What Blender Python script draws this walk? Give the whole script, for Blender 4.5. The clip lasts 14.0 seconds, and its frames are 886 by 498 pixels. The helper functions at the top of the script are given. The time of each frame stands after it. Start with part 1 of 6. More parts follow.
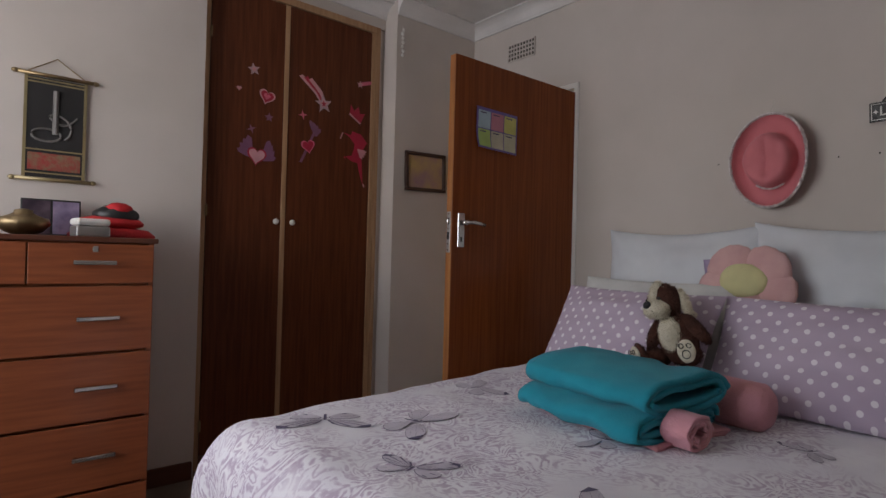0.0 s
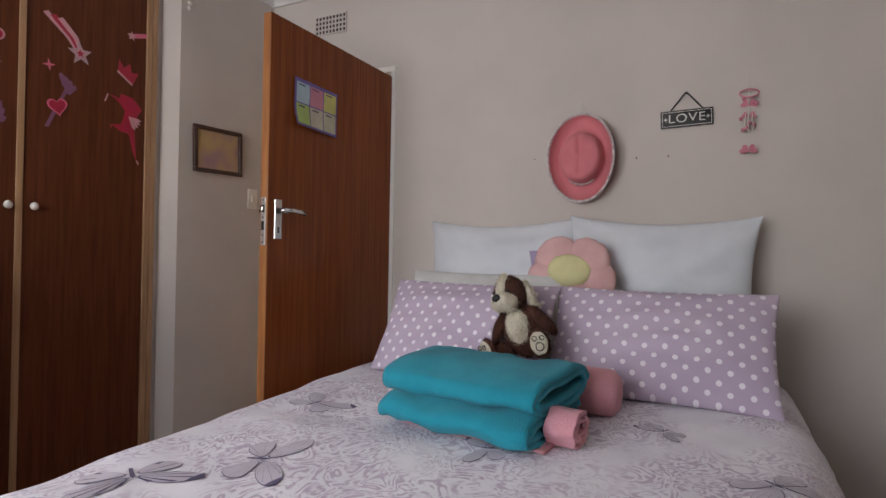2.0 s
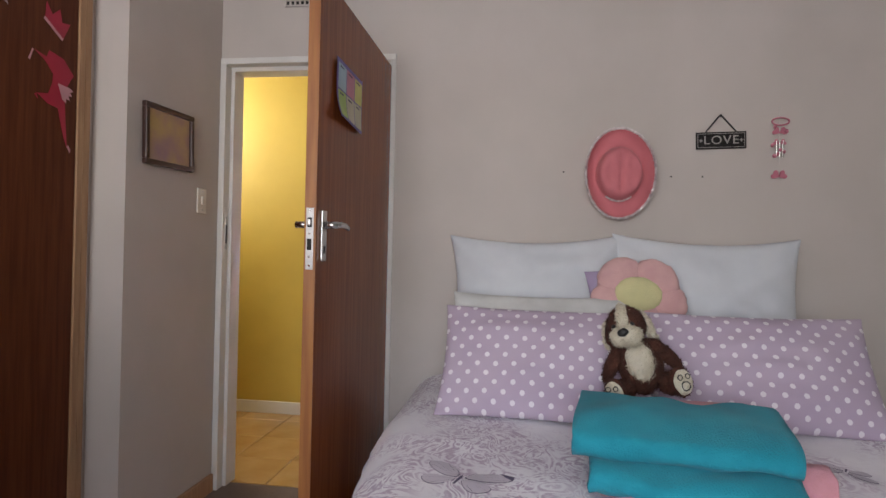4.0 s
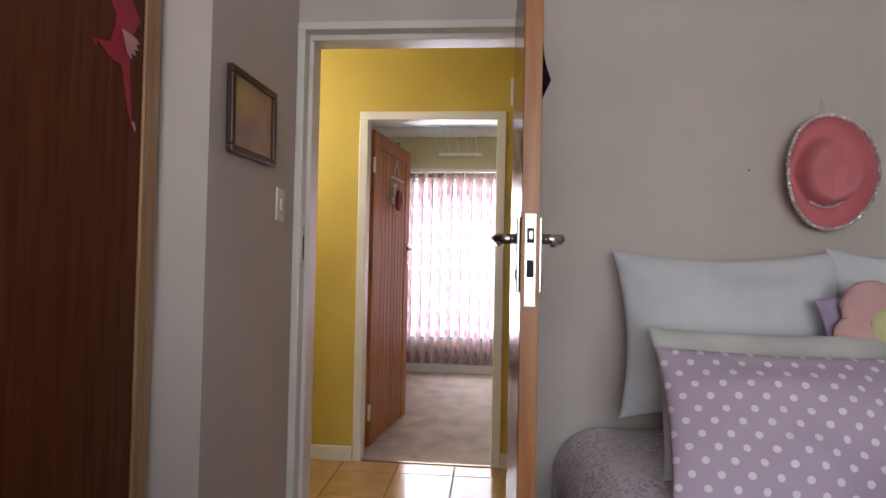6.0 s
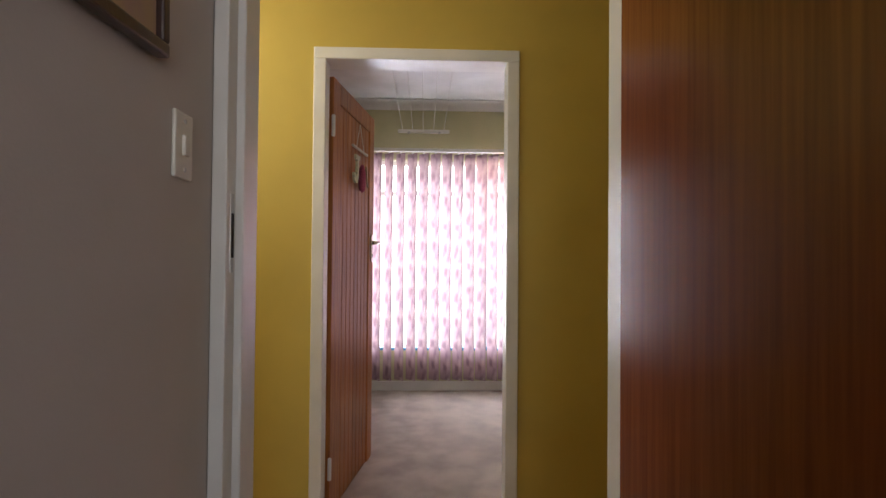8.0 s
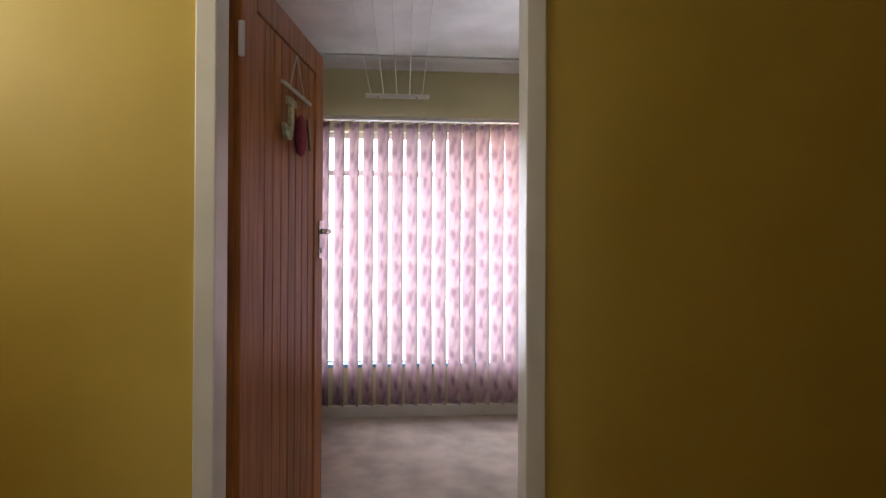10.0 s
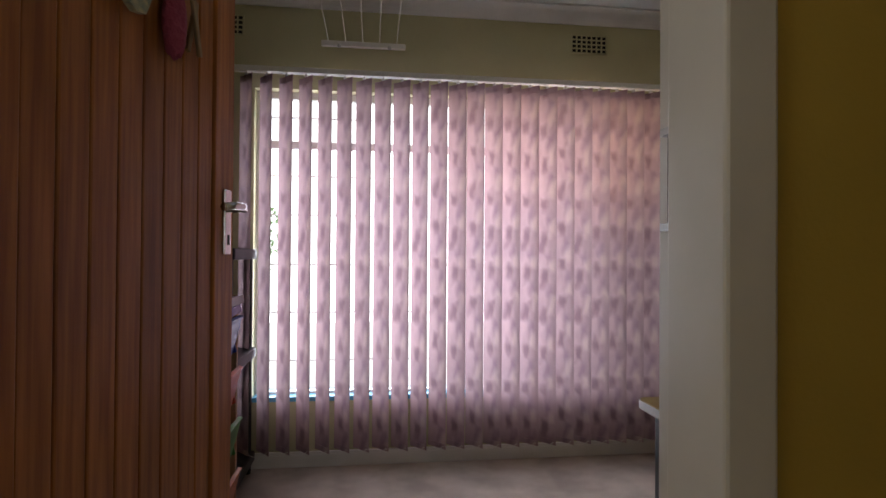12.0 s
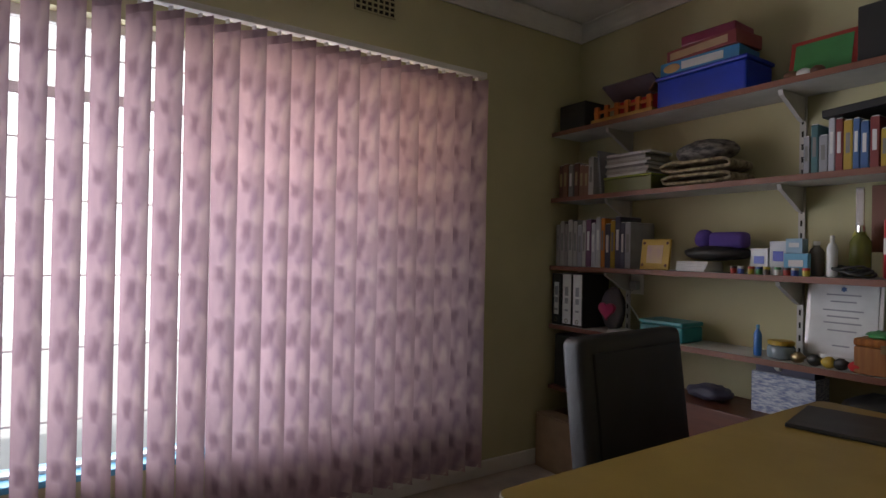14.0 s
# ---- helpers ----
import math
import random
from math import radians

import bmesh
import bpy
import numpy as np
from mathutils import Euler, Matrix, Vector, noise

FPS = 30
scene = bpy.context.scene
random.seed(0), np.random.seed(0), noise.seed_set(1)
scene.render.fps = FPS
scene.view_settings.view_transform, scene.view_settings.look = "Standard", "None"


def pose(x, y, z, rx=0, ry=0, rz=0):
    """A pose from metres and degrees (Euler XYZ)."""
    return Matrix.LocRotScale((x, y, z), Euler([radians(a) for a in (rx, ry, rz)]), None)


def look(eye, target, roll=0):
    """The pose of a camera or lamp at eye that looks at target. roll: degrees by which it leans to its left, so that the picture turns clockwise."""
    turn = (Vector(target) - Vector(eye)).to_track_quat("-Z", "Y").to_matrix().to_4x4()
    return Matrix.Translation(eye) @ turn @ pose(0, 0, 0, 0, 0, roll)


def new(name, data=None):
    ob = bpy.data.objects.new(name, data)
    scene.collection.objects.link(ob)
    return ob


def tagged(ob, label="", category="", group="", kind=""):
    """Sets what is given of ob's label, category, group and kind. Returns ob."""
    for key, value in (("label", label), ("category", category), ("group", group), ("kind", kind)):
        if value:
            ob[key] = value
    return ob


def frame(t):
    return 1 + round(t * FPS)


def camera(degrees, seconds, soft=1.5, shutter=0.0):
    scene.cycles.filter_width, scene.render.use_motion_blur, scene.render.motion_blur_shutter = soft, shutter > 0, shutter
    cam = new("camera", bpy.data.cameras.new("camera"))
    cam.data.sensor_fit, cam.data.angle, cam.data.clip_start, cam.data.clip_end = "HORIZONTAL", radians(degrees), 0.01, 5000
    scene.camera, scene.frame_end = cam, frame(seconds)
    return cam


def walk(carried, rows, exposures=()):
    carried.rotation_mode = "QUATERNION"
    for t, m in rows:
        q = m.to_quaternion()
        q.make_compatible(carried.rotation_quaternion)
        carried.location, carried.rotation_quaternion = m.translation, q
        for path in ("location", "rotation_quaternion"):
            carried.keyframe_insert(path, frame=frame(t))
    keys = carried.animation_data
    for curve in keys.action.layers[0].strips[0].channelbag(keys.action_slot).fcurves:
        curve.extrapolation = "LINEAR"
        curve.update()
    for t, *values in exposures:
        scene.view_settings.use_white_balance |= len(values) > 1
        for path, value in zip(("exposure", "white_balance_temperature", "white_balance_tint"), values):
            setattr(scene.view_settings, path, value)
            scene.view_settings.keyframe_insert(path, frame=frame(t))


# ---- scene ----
# ---- camera and walk ----
cam = camera(77.1, 14.0)
PATH = [
    (0, (0.359, 0.396, 1.103), (1.652, 1.922, 1.126), 1.5),
    (0.5, (0.356, 0.408, 1.088), (1.829, 1.761, 1.111), 1.4),
    (1, (0.356, 0.453, 1.071), (1.982, 1.617, 1.095), 1.2),
    (1.5, (0.372, 0.573, 1.072), (2.088, 1.599, 1.094), 1.1),
    (2, (0.388, 0.74, 1.098), (2.183, 1.623, 1.113), 1.0),
    (2.2, (0.399, 0.796, 1.102), (2.216, 1.63, 1.119), 1.0),
    (4.3, (0.413, 1.861, 1.203), (2.401, 2.076, 1.218), 1.1),
    (4.5, (0.457, 1.95, 1.214), (2.447, 2.144, 1.236), 1.0),
    (5, (0.589, 2.12, 1.205), (2.58, 2.309, 1.249), 1.1),
    (5.5, (0.73, 2.287, 1.214), (2.722, 2.468, 1.256), 1.2),
    (6, (0.902, 2.429, 1.207), (2.894, 2.596, 1.249), 1.2),
    (6.5, (1.129, 2.532, 1.233), (3.124, 2.677, 1.274), 1.2),
    (7, (1.385, 2.629, 1.214), (3.381, 2.739, 1.247), 1.0),
    (7.5, (1.625, 2.712, 1.21), (3.624, 2.761, 1.242), 0.6),
    (8, (1.828, 2.747, 1.203), (3.827, 2.681, 1.236), 0.5),
    (8.5, (2.039, 2.732, 1.203), (4.036, 2.621, 1.23), 0.5),
    (8.7, (2.14, 2.748, 1.206), (4.135, 2.61, 1.231), 0.4),
    (10.8, (3.17, 2.69, 1.201), (5.165, 2.548, 1.209), 0.1),
    (11, (3.264, 2.69, 1.202), (5.258, 2.534, 1.205), 0.1),
    (11.5, (3.509, 2.697, 1.19), (5.501, 2.525, 1.199), 0.2),
    (12, (3.739, 2.707, 1.182), (5.723, 2.455, 1.202), 0.4),
    (12.5, (3.95, 2.673, 1.186), (5.9, 2.229, 1.212), 0.6),
    (13, (4.145, 2.662, 1.221), (6.028, 1.989, 1.232), 0.7),
    (13.5, (4.32, 2.642, 1.22), (6.129, 1.79, 1.231), 0.9),
    (14, (4.461, 2.621, 1.234), (6.133, 1.524, 1.245), 1.1),
]
EXPOSURES = [(0, 0.65), (0.7, 1.0), (1.5, 1.35), (5.0, 1.35), (6.0, 1.05), (7.0, 0.65), (8.7, 0.58), (10.8, -0.15), (11.5, -0.42), (12.0, -0.62), (12.5, -0.7), (14, -0.95)]
walk(cam, [(t, look(eye, target, roll)) for t, eye, target, roll in PATH], EXPOSURES)

# ---- world, sun, large lights ----
SUN_EL, SUN_AZ = 50.0, 240.0
world = bpy.data.worlds.new("world")
scene.world = world
world.use_nodes = True
wn = world.node_tree
sky = wn.nodes.new("ShaderNodeTexSky")
sky.sky_type = "NISHITA"
sky.sun_disc = False
sky.sun_elevation, sky.sun_rotation = radians(SUN_EL), radians(SUN_AZ)
wn.links.new(sky.outputs[0], wn.nodes["Background"].inputs[0])
wn.nodes["Background"].inputs[1].default_value = 0.15
sun = bpy.data.lights.new("sun", "SUN")
sun.energy, sun.angle, sun.color = 5.0, radians(0.5), (1.0, 0.98, 0.95)
saz, sel = radians(SUN_AZ), radians(SUN_EL)
sun_from = Vector((math.sin(saz) * math.cos(sel), math.cos(saz) * math.cos(sel), math.sin(sel)))
new("sun", sun).matrix_world = look(sun_from * 20, (0, 0, 0))


def area_lamp(name, at, target, sx, sy, watts, colour):
    li = bpy.data.lights.new(name, "AREA")
    li.shape, li.size, li.size_y, li.energy, li.color = "RECTANGLE", sx, sy, watts, colour
    new(name, li).matrix_world = look(at, target)


area_lamp("bedroom_window_light", (-0.93, 2.1, 1.5), (2, 2.1, 1.3), 1.9, 1.25, 19, (0.98, 0.965, 1.02))
# added hall lamp with no known source, brightens the yellow walls from upper left
area_lamp("hall_window_light", (3.67, 4.27, 2.05), (3.72, 3, 2.0), 0.8, 0.75, 9.0, (1.0, 0.95, 0.8))
area_lamp("study_window_light", (7.1, 2.38, 1.18), (5, 2.38, 1.05), 1.95, 1.55, 92, (0.89, 0.95, 1.12))
# added warm lamp, tints the upper right of the blind orange
area_lamp("study_eave_light", (7.04, 1.5, 1.80), (5, 1.5, 1.6), 1.5, 0.62, 11, (1.0, 0.60, 0.22))


# ---- materials ----
def mat(name, colour, rough=0.6, metal=0.0, dark=None, scale=8.0, stretch=(1, 1, 1), bump=0.1, fine=120.0, rand=0.0, coat=0.0, sheen=0.0, through_light=0.0, spec=0.5):
    m = bpy.data.materials.new(name)
    m.use_nodes = True
    nt = m.node_tree
    N, L = nt.nodes, nt.links
    b = N["Principled BSDF"]
    tc = N.new("ShaderNodeTexCoord")
    mp = N.new("ShaderNodeMapping")
    mp.inputs["Scale"].default_value = stretch
    L.new(tc.outputs["Object"], mp.inputs[0])
    n1 = N.new("ShaderNodeTexNoise")
    n1.inputs["Scale"].default_value, n1.inputs["Detail"].default_value = scale, 6
    L.new(mp.outputs[0], n1.inputs["Vector"])
    n2 = N.new("ShaderNodeTexNoise")
    n2.inputs["Scale"].default_value, n2.inputs["Detail"].default_value = fine, 3
    L.new(mp.outputs[0], n2.inputs["Vector"])
    mix = N.new("ShaderNodeMixRGB")
    mix.inputs[1].default_value = (*colour, 1)
    mix.inputs[2].default_value = (*(dark or [c * 0.82 for c in colour]), 1)
    r = N.new("ShaderNodeMapRange")
    r.inputs[1].default_value, r.inputs[2].default_value = 0.35, 0.65
    L.new(n1.outputs[0], r.inputs[0])
    L.new(r.outputs[0], mix.inputs[0])
    out = mix.outputs[0]
    if rand:
        oi = N.new("ShaderNodeObjectInfo")
        hsv = N.new("ShaderNodeHueSaturation")
        rr = N.new("ShaderNodeMapRange")
        rr.inputs[3].default_value, rr.inputs[4].default_value = 1 - rand, 1 + rand
        L.new(oi.outputs["Random"], rr.inputs[0])
        L.new(rr.outputs[0], hsv.inputs["Value"])
        L.new(out, hsv.inputs["Color"])
        out = hsv.outputs[0]
    L.new(out, b.inputs["Base Color"])
    b.inputs["Roughness"].default_value, b.inputs["Metallic"].default_value = rough, metal
    b.inputs["Specular IOR Level"].default_value = spec
    rm = N.new("ShaderNodeMapRange")
    rm.inputs[3].default_value, rm.inputs[4].default_value = max(0.02, rough - 0.07), min(1, rough + 0.07)
    L.new(n1.outputs[0], rm.inputs[0])
    L.new(rm.outputs[0], b.inputs["Roughness"])
    if coat:
        b.inputs["Coat Weight"].default_value, b.inputs["Coat Roughness"].default_value = coat, 0.12
    if sheen:
        b.inputs["Sheen Weight"].default_value, b.inputs["Sheen Roughness"].default_value = sheen, 0.5
    if bump:
        bp = N.new("ShaderNodeBump")
        bp.inputs["Strength"].default_value, bp.inputs["Distance"].default_value = bump, 0.01
        L.new(n2.outputs[0], bp.inputs["Height"])
        L.new(bp.outputs[0], b.inputs["Normal"])
    if through_light:
        tr = N.new("ShaderNodeBsdfTranslucent")
        L.new(out, tr.inputs[0])
        ms = N.new("ShaderNodeMixShader")
        ms.inputs[0].default_value = through_light
        L.new(b.outputs[0], ms.inputs[1])
        L.new(tr.outputs[0], ms.inputs[2])
        L.new(ms.outputs[0], N["Material Output"].inputs[0])
    return m


def ramp_fac(nt, sock, lo, hi):
    r = nt.nodes.new("ShaderNodeMapRange")
    r.inputs[1].default_value, r.inputs[2].default_value = lo, hi
    nt.links.new(sock, r.inputs[0])
    return r.outputs[0]


def overlay(m, fac, colour):
    """Lays a second colour over a material's base where fac is one."""
    nt = m.node_tree
    b = nt.nodes["Principled BSDF"]
    old = b.inputs["Base Color"].links[0].from_socket
    mx = nt.nodes.new("ShaderNodeMixRGB")
    mx.inputs[2].default_value = (*colour, 1)
    nt.links.new(fac, mx.inputs[0])
    nt.links.new(old, mx.inputs[1])
    for link in list(old.links):
        if link.to_node != mx:
            nt.links.new(mx.outputs[0], link.to_socket)


def dots(m, pitch, size, colour):
    nt = m.node_tree
    tc = nt.nodes.new("ShaderNodeTexCoord")
    mp = nt.nodes.new("ShaderNodeMapping")
    mp.inputs["Rotation"].default_value = (0, 0, radians(45))
    flat = nt.nodes.new("ShaderNodeVectorMath")
    flat.operation = "MULTIPLY"
    flat.inputs[1].default_value = (1, 1, 0)
    nt.links.new(tc.outputs["Object"], flat.inputs[0])
    nt.links.new(flat.outputs[0], mp.inputs[0])
    v = nt.nodes.new("ShaderNodeTexVoronoi")
    v.voronoi_dimensions = "2D"
    v.inputs["Randomness"].default_value = 0.0
    v.inputs["Scale"].default_value = 1 / pitch
    nt.links.new(mp.outputs[0], v.inputs["Vector"])
    overlay(m, ramp_fac(nt, v.outputs["Distance"], size * 1.1, size * 0.95), colour)


WALL = mat("beige_wall_paint", (0.56, 0.503, 0.458), 0.75, dark=(0.515, 0.465, 0.42), scale=2.5, bump=0.05, fine=160)
YELLOW = mat("yellow_wall_paint", (0.57, 0.42, 0.09), 0.5, dark=(0.51, 0.37, 0.075), scale=2.5, bump=0.06, fine=160)
GREEN = mat("pale_green_wall_paint", (0.51, 0.48, 0.285), 0.7, dark=(0.46, 0.43, 0.25), scale=2.5, bump=0.06, fine=160)
CEIL = mat("ceiling_paint", (0.72, 0.70, 0.68), 0.8, scale=3, bump=0.03)
WHITE = mat("white_gloss_paint", (0.72, 0.70, 0.66), 0.35, dark=(0.66, 0.64, 0.59), scale=6, bump=0.04, fine=60)
DOORWOOD = mat("varnished_mahogany", (0.25, 0.068, 0.018), 0.22, dark=(0.175, 0.045, 0.012), scale=5, stretch=(16, 16, 0.5), bump=0.03, fine=14, coat=0.0, spec=0.16)
WARDWOOD = mat("dark_brown_veneer", (0.13, 0.037, 0.014), 0.5, dark=(0.085, 0.023, 0.009), scale=5, stretch=(14, 14, 0.7), bump=0.05, fine=60, spec=0.2)
PALEWOOD = mat("pale_pine_trim", (0.42, 0.25, 0.13), 0.5, dark=(0.33, 0.18, 0.09), scale=6, stretch=(10, 10, 0.7), bump=0.06)
EDGEWOOD = mat("honey_wood_edge", (0.36, 0.15, 0.045), 0.4, dark=(0.26, 0.095, 0.03), scale=6, stretch=(10, 10, 0.7), bump=0.06)
PLANKWOOD = mat("varnished_meranti_planks", (0.39, 0.15, 0.038), 0.42, dark=(0.23, 0.08, 0.024), scale=5, stretch=(12, 12, 0.6), bump=0.07, rand=0.18, coat=0.03, spec=0.2)
CHESTWOOD = mat("orange_cherry_veneer", (0.30, 0.082, 0.028), 0.38, dark=(0.22, 0.055, 0.018), scale=5, stretch=(0.8, 10, 12), bump=0.04, coat=0.2)
DARKTOP = mat("dark_cherry_edge", (0.11, 0.035, 0.018), 0.4, scale=6, stretch=(1, 10, 10), bump=0.04)
CHROME = mat("brushed_chrome", (0.62, 0.60, 0.57), 0.22, 1.0, bump=0.02)
BRASS = mat("old_brass", (0.30, 0.22, 0.12), 0.38, 1.0, bump=0.08)
STEELW = mat("satin_steel", (0.55, 0.54, 0.52), 0.35, 0.9, bump=0.03)
BLACK = mat("black_plastic", (0.018, 0.017, 0.017), 0.45, bump=0.05)
LEATHER = mat("black_leather", (0.014, 0.012, 0.012), 0.5, bump=0.25, fine=220)
CARPET = mat("mottled_beige_carpet", (0.52, 0.425, 0.35), 0.95, dark=(0.36, 0.29, 0.235), scale=5, bump=0.5, fine=350, sheen=0.1)
CARPETB = mat("brown_bedroom_carpet", (0.16, 0.115, 0.085), 0.95, scale=6, bump=0.5, fine=350)
TILE = mat("honey_ceramic_tile", (0.48, 0.30, 0.12), 0.14, dark=(0.40, 0.235, 0.085), scale=5, bump=0.03, rand=0.08)
GROUT = mat("dark_grout", (0.14, 0.105, 0.07), 0.9, bump=0.2)
WHITEFAB = mat("white_cotton", (0.66, 0.68, 0.70), 0.85, dark=(0.60, 0.62, 0.645), scale=7, bump=0.12, fine=300, sheen=0.1)
CREAMFAB = mat("cream_cotton", (0.64, 0.64, 0.61), 0.85, bump=0.12, fine=300)
LILAC = mat("lilac_polka_cotton", (0.49, 0.40, 0.485), 0.85, dark=(0.45, 0.36, 0.455), scale=5, bump=0.12, fine=300, sheen=0.1)
dots(LILAC, 0.044, 0.19, (0.78, 0.74, 0.76))
LILACP = mat("plain_lilac_fabric", (0.40, 0.32, 0.47), 0.85, bump=0.12, fine=300)
PINKF = mat("pink_plush", (0.65, 0.30, 0.35), 0.9, dark=(0.58, 0.26, 0.27), scale=14, bump=0.4, fine=200, sheen=0.15)
PINKL = mat("pale_pink_plush", (0.68, 0.42, 0.40), 0.9, dark=(0.60, 0.35, 0.34), scale=12, bump=0.35, fine=200, sheen=0.15)
YELF = mat("lemon_plush", (0.66, 0.62, 0.32), 0.9, bump=0.35, fine=200, sheen=0.15)
TEAL = mat("teal_fleece", (0.012, 0.29, 0.37), 0.92, dark=(0.008, 0.235, 0.305), scale=9, bump=0.45, fine=220, sheen=0.08)
BROWNP = mat("dark_brown_plush", (0.085, 0.026, 0.013), 0.95, dark=(0.05, 0.015, 0.008), scale=30, bump=0.9, fine=160)
CREAMP = mat("cream_plush", (0.72, 0.66, 0.52), 0.95, dark=(0.60, 0.53, 0.39), scale=30, bump=0.9, fine=160)
HATP = mat("salmon_pink_felt", (0.64, 0.20, 0.22), 0.85, dark=(0.56, 0.165, 0.185), scale=6, bump=0.3, fine=260, sheen=0.1)
SEQUIN = mat("silver_sequins", (0.86, 0.82, 0.80), 0.3, 0.6, dark=(0.5, 0.44, 0.44), scale=60, bump=0.3)
RED = mat("red_cloth", (0.50, 0.012, 0.016), 0.75, bump=0.2)
PLATE = mat("cream_switch_plastic", (0.80, 0.76, 0.66), 0.4, bump=0.02)
PAPERW = mat("white_paper", (0.70, 0.70, 0.70), 0.8, bump=0.05)
DARKHOLE = mat("dark_hollow", (0.02, 0.018, 0.015), 0.9, bump=0.1)
STRING = mat("white_cord", (0.62, 0.60, 0.55), 0.7, bump=0.1)
SIGN = mat("black_enamel_sign", (0.022, 0.02, 0.02), 0.22, bump=0.08, coat=0.4)
SIGNT = mat("worn_silver_lettering", (0.42, 0.40, 0.37), 0.4, 0.5, bump=0.1)
DESKTOP = mat("yellow_desk_laminate", (0.35, 0.235, 0.055), 0.4, dark=(0.30, 0.20, 0.045), scale=4, bump=0.03)
SHELFW = mat("white_melamine", (0.56, 0.55, 0.53), 0.45, bump=0.02)
SHELFE = mat("brown_shelf_edging", (0.20, 0.075, 0.045), 0.5, bump=0.05)
PAVE = mat("pale_sunlit_paving", (0.80, 0.79, 0.77), 0.85, dark=(0.74, 0.73, 0.70), scale=2, bump=0.2)
LEAF = mat("garden_leaves", (0.22, 0.32, 0.16), 0.55, dark=(0.14, 0.23, 0.10), scale=5, bump=0.2, through_light=0.45)
# emits by itself, in place of bright daylight outdoors
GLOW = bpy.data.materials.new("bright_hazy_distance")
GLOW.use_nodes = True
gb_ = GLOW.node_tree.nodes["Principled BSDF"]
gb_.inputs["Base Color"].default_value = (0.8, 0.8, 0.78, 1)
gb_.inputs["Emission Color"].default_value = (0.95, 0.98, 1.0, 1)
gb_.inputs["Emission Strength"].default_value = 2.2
BLUEP = mat("blue_sill_paint", (0.10, 0.36, 0.52), 0.4, bump=0.05)


def plain(name, colour, rough=0.5, metal=0.0):
    return mat(name, colour, rough, metal, bump=0.06, scale=12)


# duvet: white cotton with a lilac damask print
DUVET = mat("white_lilac_damask_cotton", (0.85, 0.83, 0.86), 0.85, dark=(0.77, 0.74, 0.79), scale=5, bump=0.14, fine=260, sheen=0.1)
nt = DUVET.node_tree
tcd = nt.nodes.new("ShaderNodeTexCoord")
swirl = nt.nodes.new("ShaderNodeTexNoise")
swirl.inputs["Scale"].default_value, swirl.inputs["Detail"].default_value, swirl.inputs["Distortion"].default_value = 7.5, 1.6, 2.4
nt.links.new(tcd.outputs["Object"], swirl.inputs["Vector"])
mul = nt.nodes.new("ShaderNodeMath")
mul.operation = "MULTIPLY"
mul.inputs[1].default_value = 52.0
nt.links.new(swirl.outputs[0], mul.inputs[0])
ring = nt.nodes.new("ShaderNodeMath")
ring.operation = "SINE"
nt.links.new(mul.outputs[0], ring.inputs[0])
nn = nt.nodes.new("ShaderNodeTexNoise")
nn.inputs["Scale"].default_value, nn.inputs["Detail"].default_value = 55.0, 3
nt.links.new(tcd.outputs["Object"], nn.inputs["Vector"])
nbig = nt.nodes.new("ShaderNodeTexNoise")
nbig.inputs["Scale"].default_value = 3.6
nt.links.new(tcd.outputs["Object"], nbig.inputs["Vector"])
m1 = nt.nodes.new("ShaderNodeMath")
m1.operation = "MULTIPLY"
nt.links.new(ramp_fac(nt, ring.outputs[0], -0.7, 0.8), m1.inputs[0])
nt.links.new(ramp_fac(nt, nn.outputs[0], 0.34, 0.50), m1.inputs[1])
m2 = nt.nodes.new("ShaderNodeMath")
m2.operation = "MULTIPLY"
nt.links.new(m1.outputs[0], m2.inputs[0])
nt.links.new(ramp_fac(nt, nbig.outputs[0], 0.37, 0.52), m2.inputs[1])
overlay(DUVET, m2.outputs[0], (0.52, 0.43, 0.53))
PRINT = plain("dark_violet_print", (0.13, 0.11, 0.18), 0.85)
PRINTW = plain("pale_lilac_wing_print", (0.63, 0.58, 0.65), 0.85)

# blind fabric: dusty pink, with darker leaf-like marks
SLAT = mat("dusty_pink_blind_fabric", (0.455, 0.32, 0.33), 0.85, dark=(0.37, 0.255, 0.275), scale=13, stretch=(1, 1, 0.5), bump=0.1, fine=300, through_light=0.27)
nt = SLAT.node_tree


def math_node(op, a, b=None):
    n = nt.nodes.new("ShaderNodeMath")
    n.operation = op
    for k, v in enumerate((a, b)):
        if v is None:
            continue
        if isinstance(v, (int, float)):
            n.inputs[k].default_value = v
        else:
            nt.links.new(v, n.inputs[k])
    return n.outputs[0]


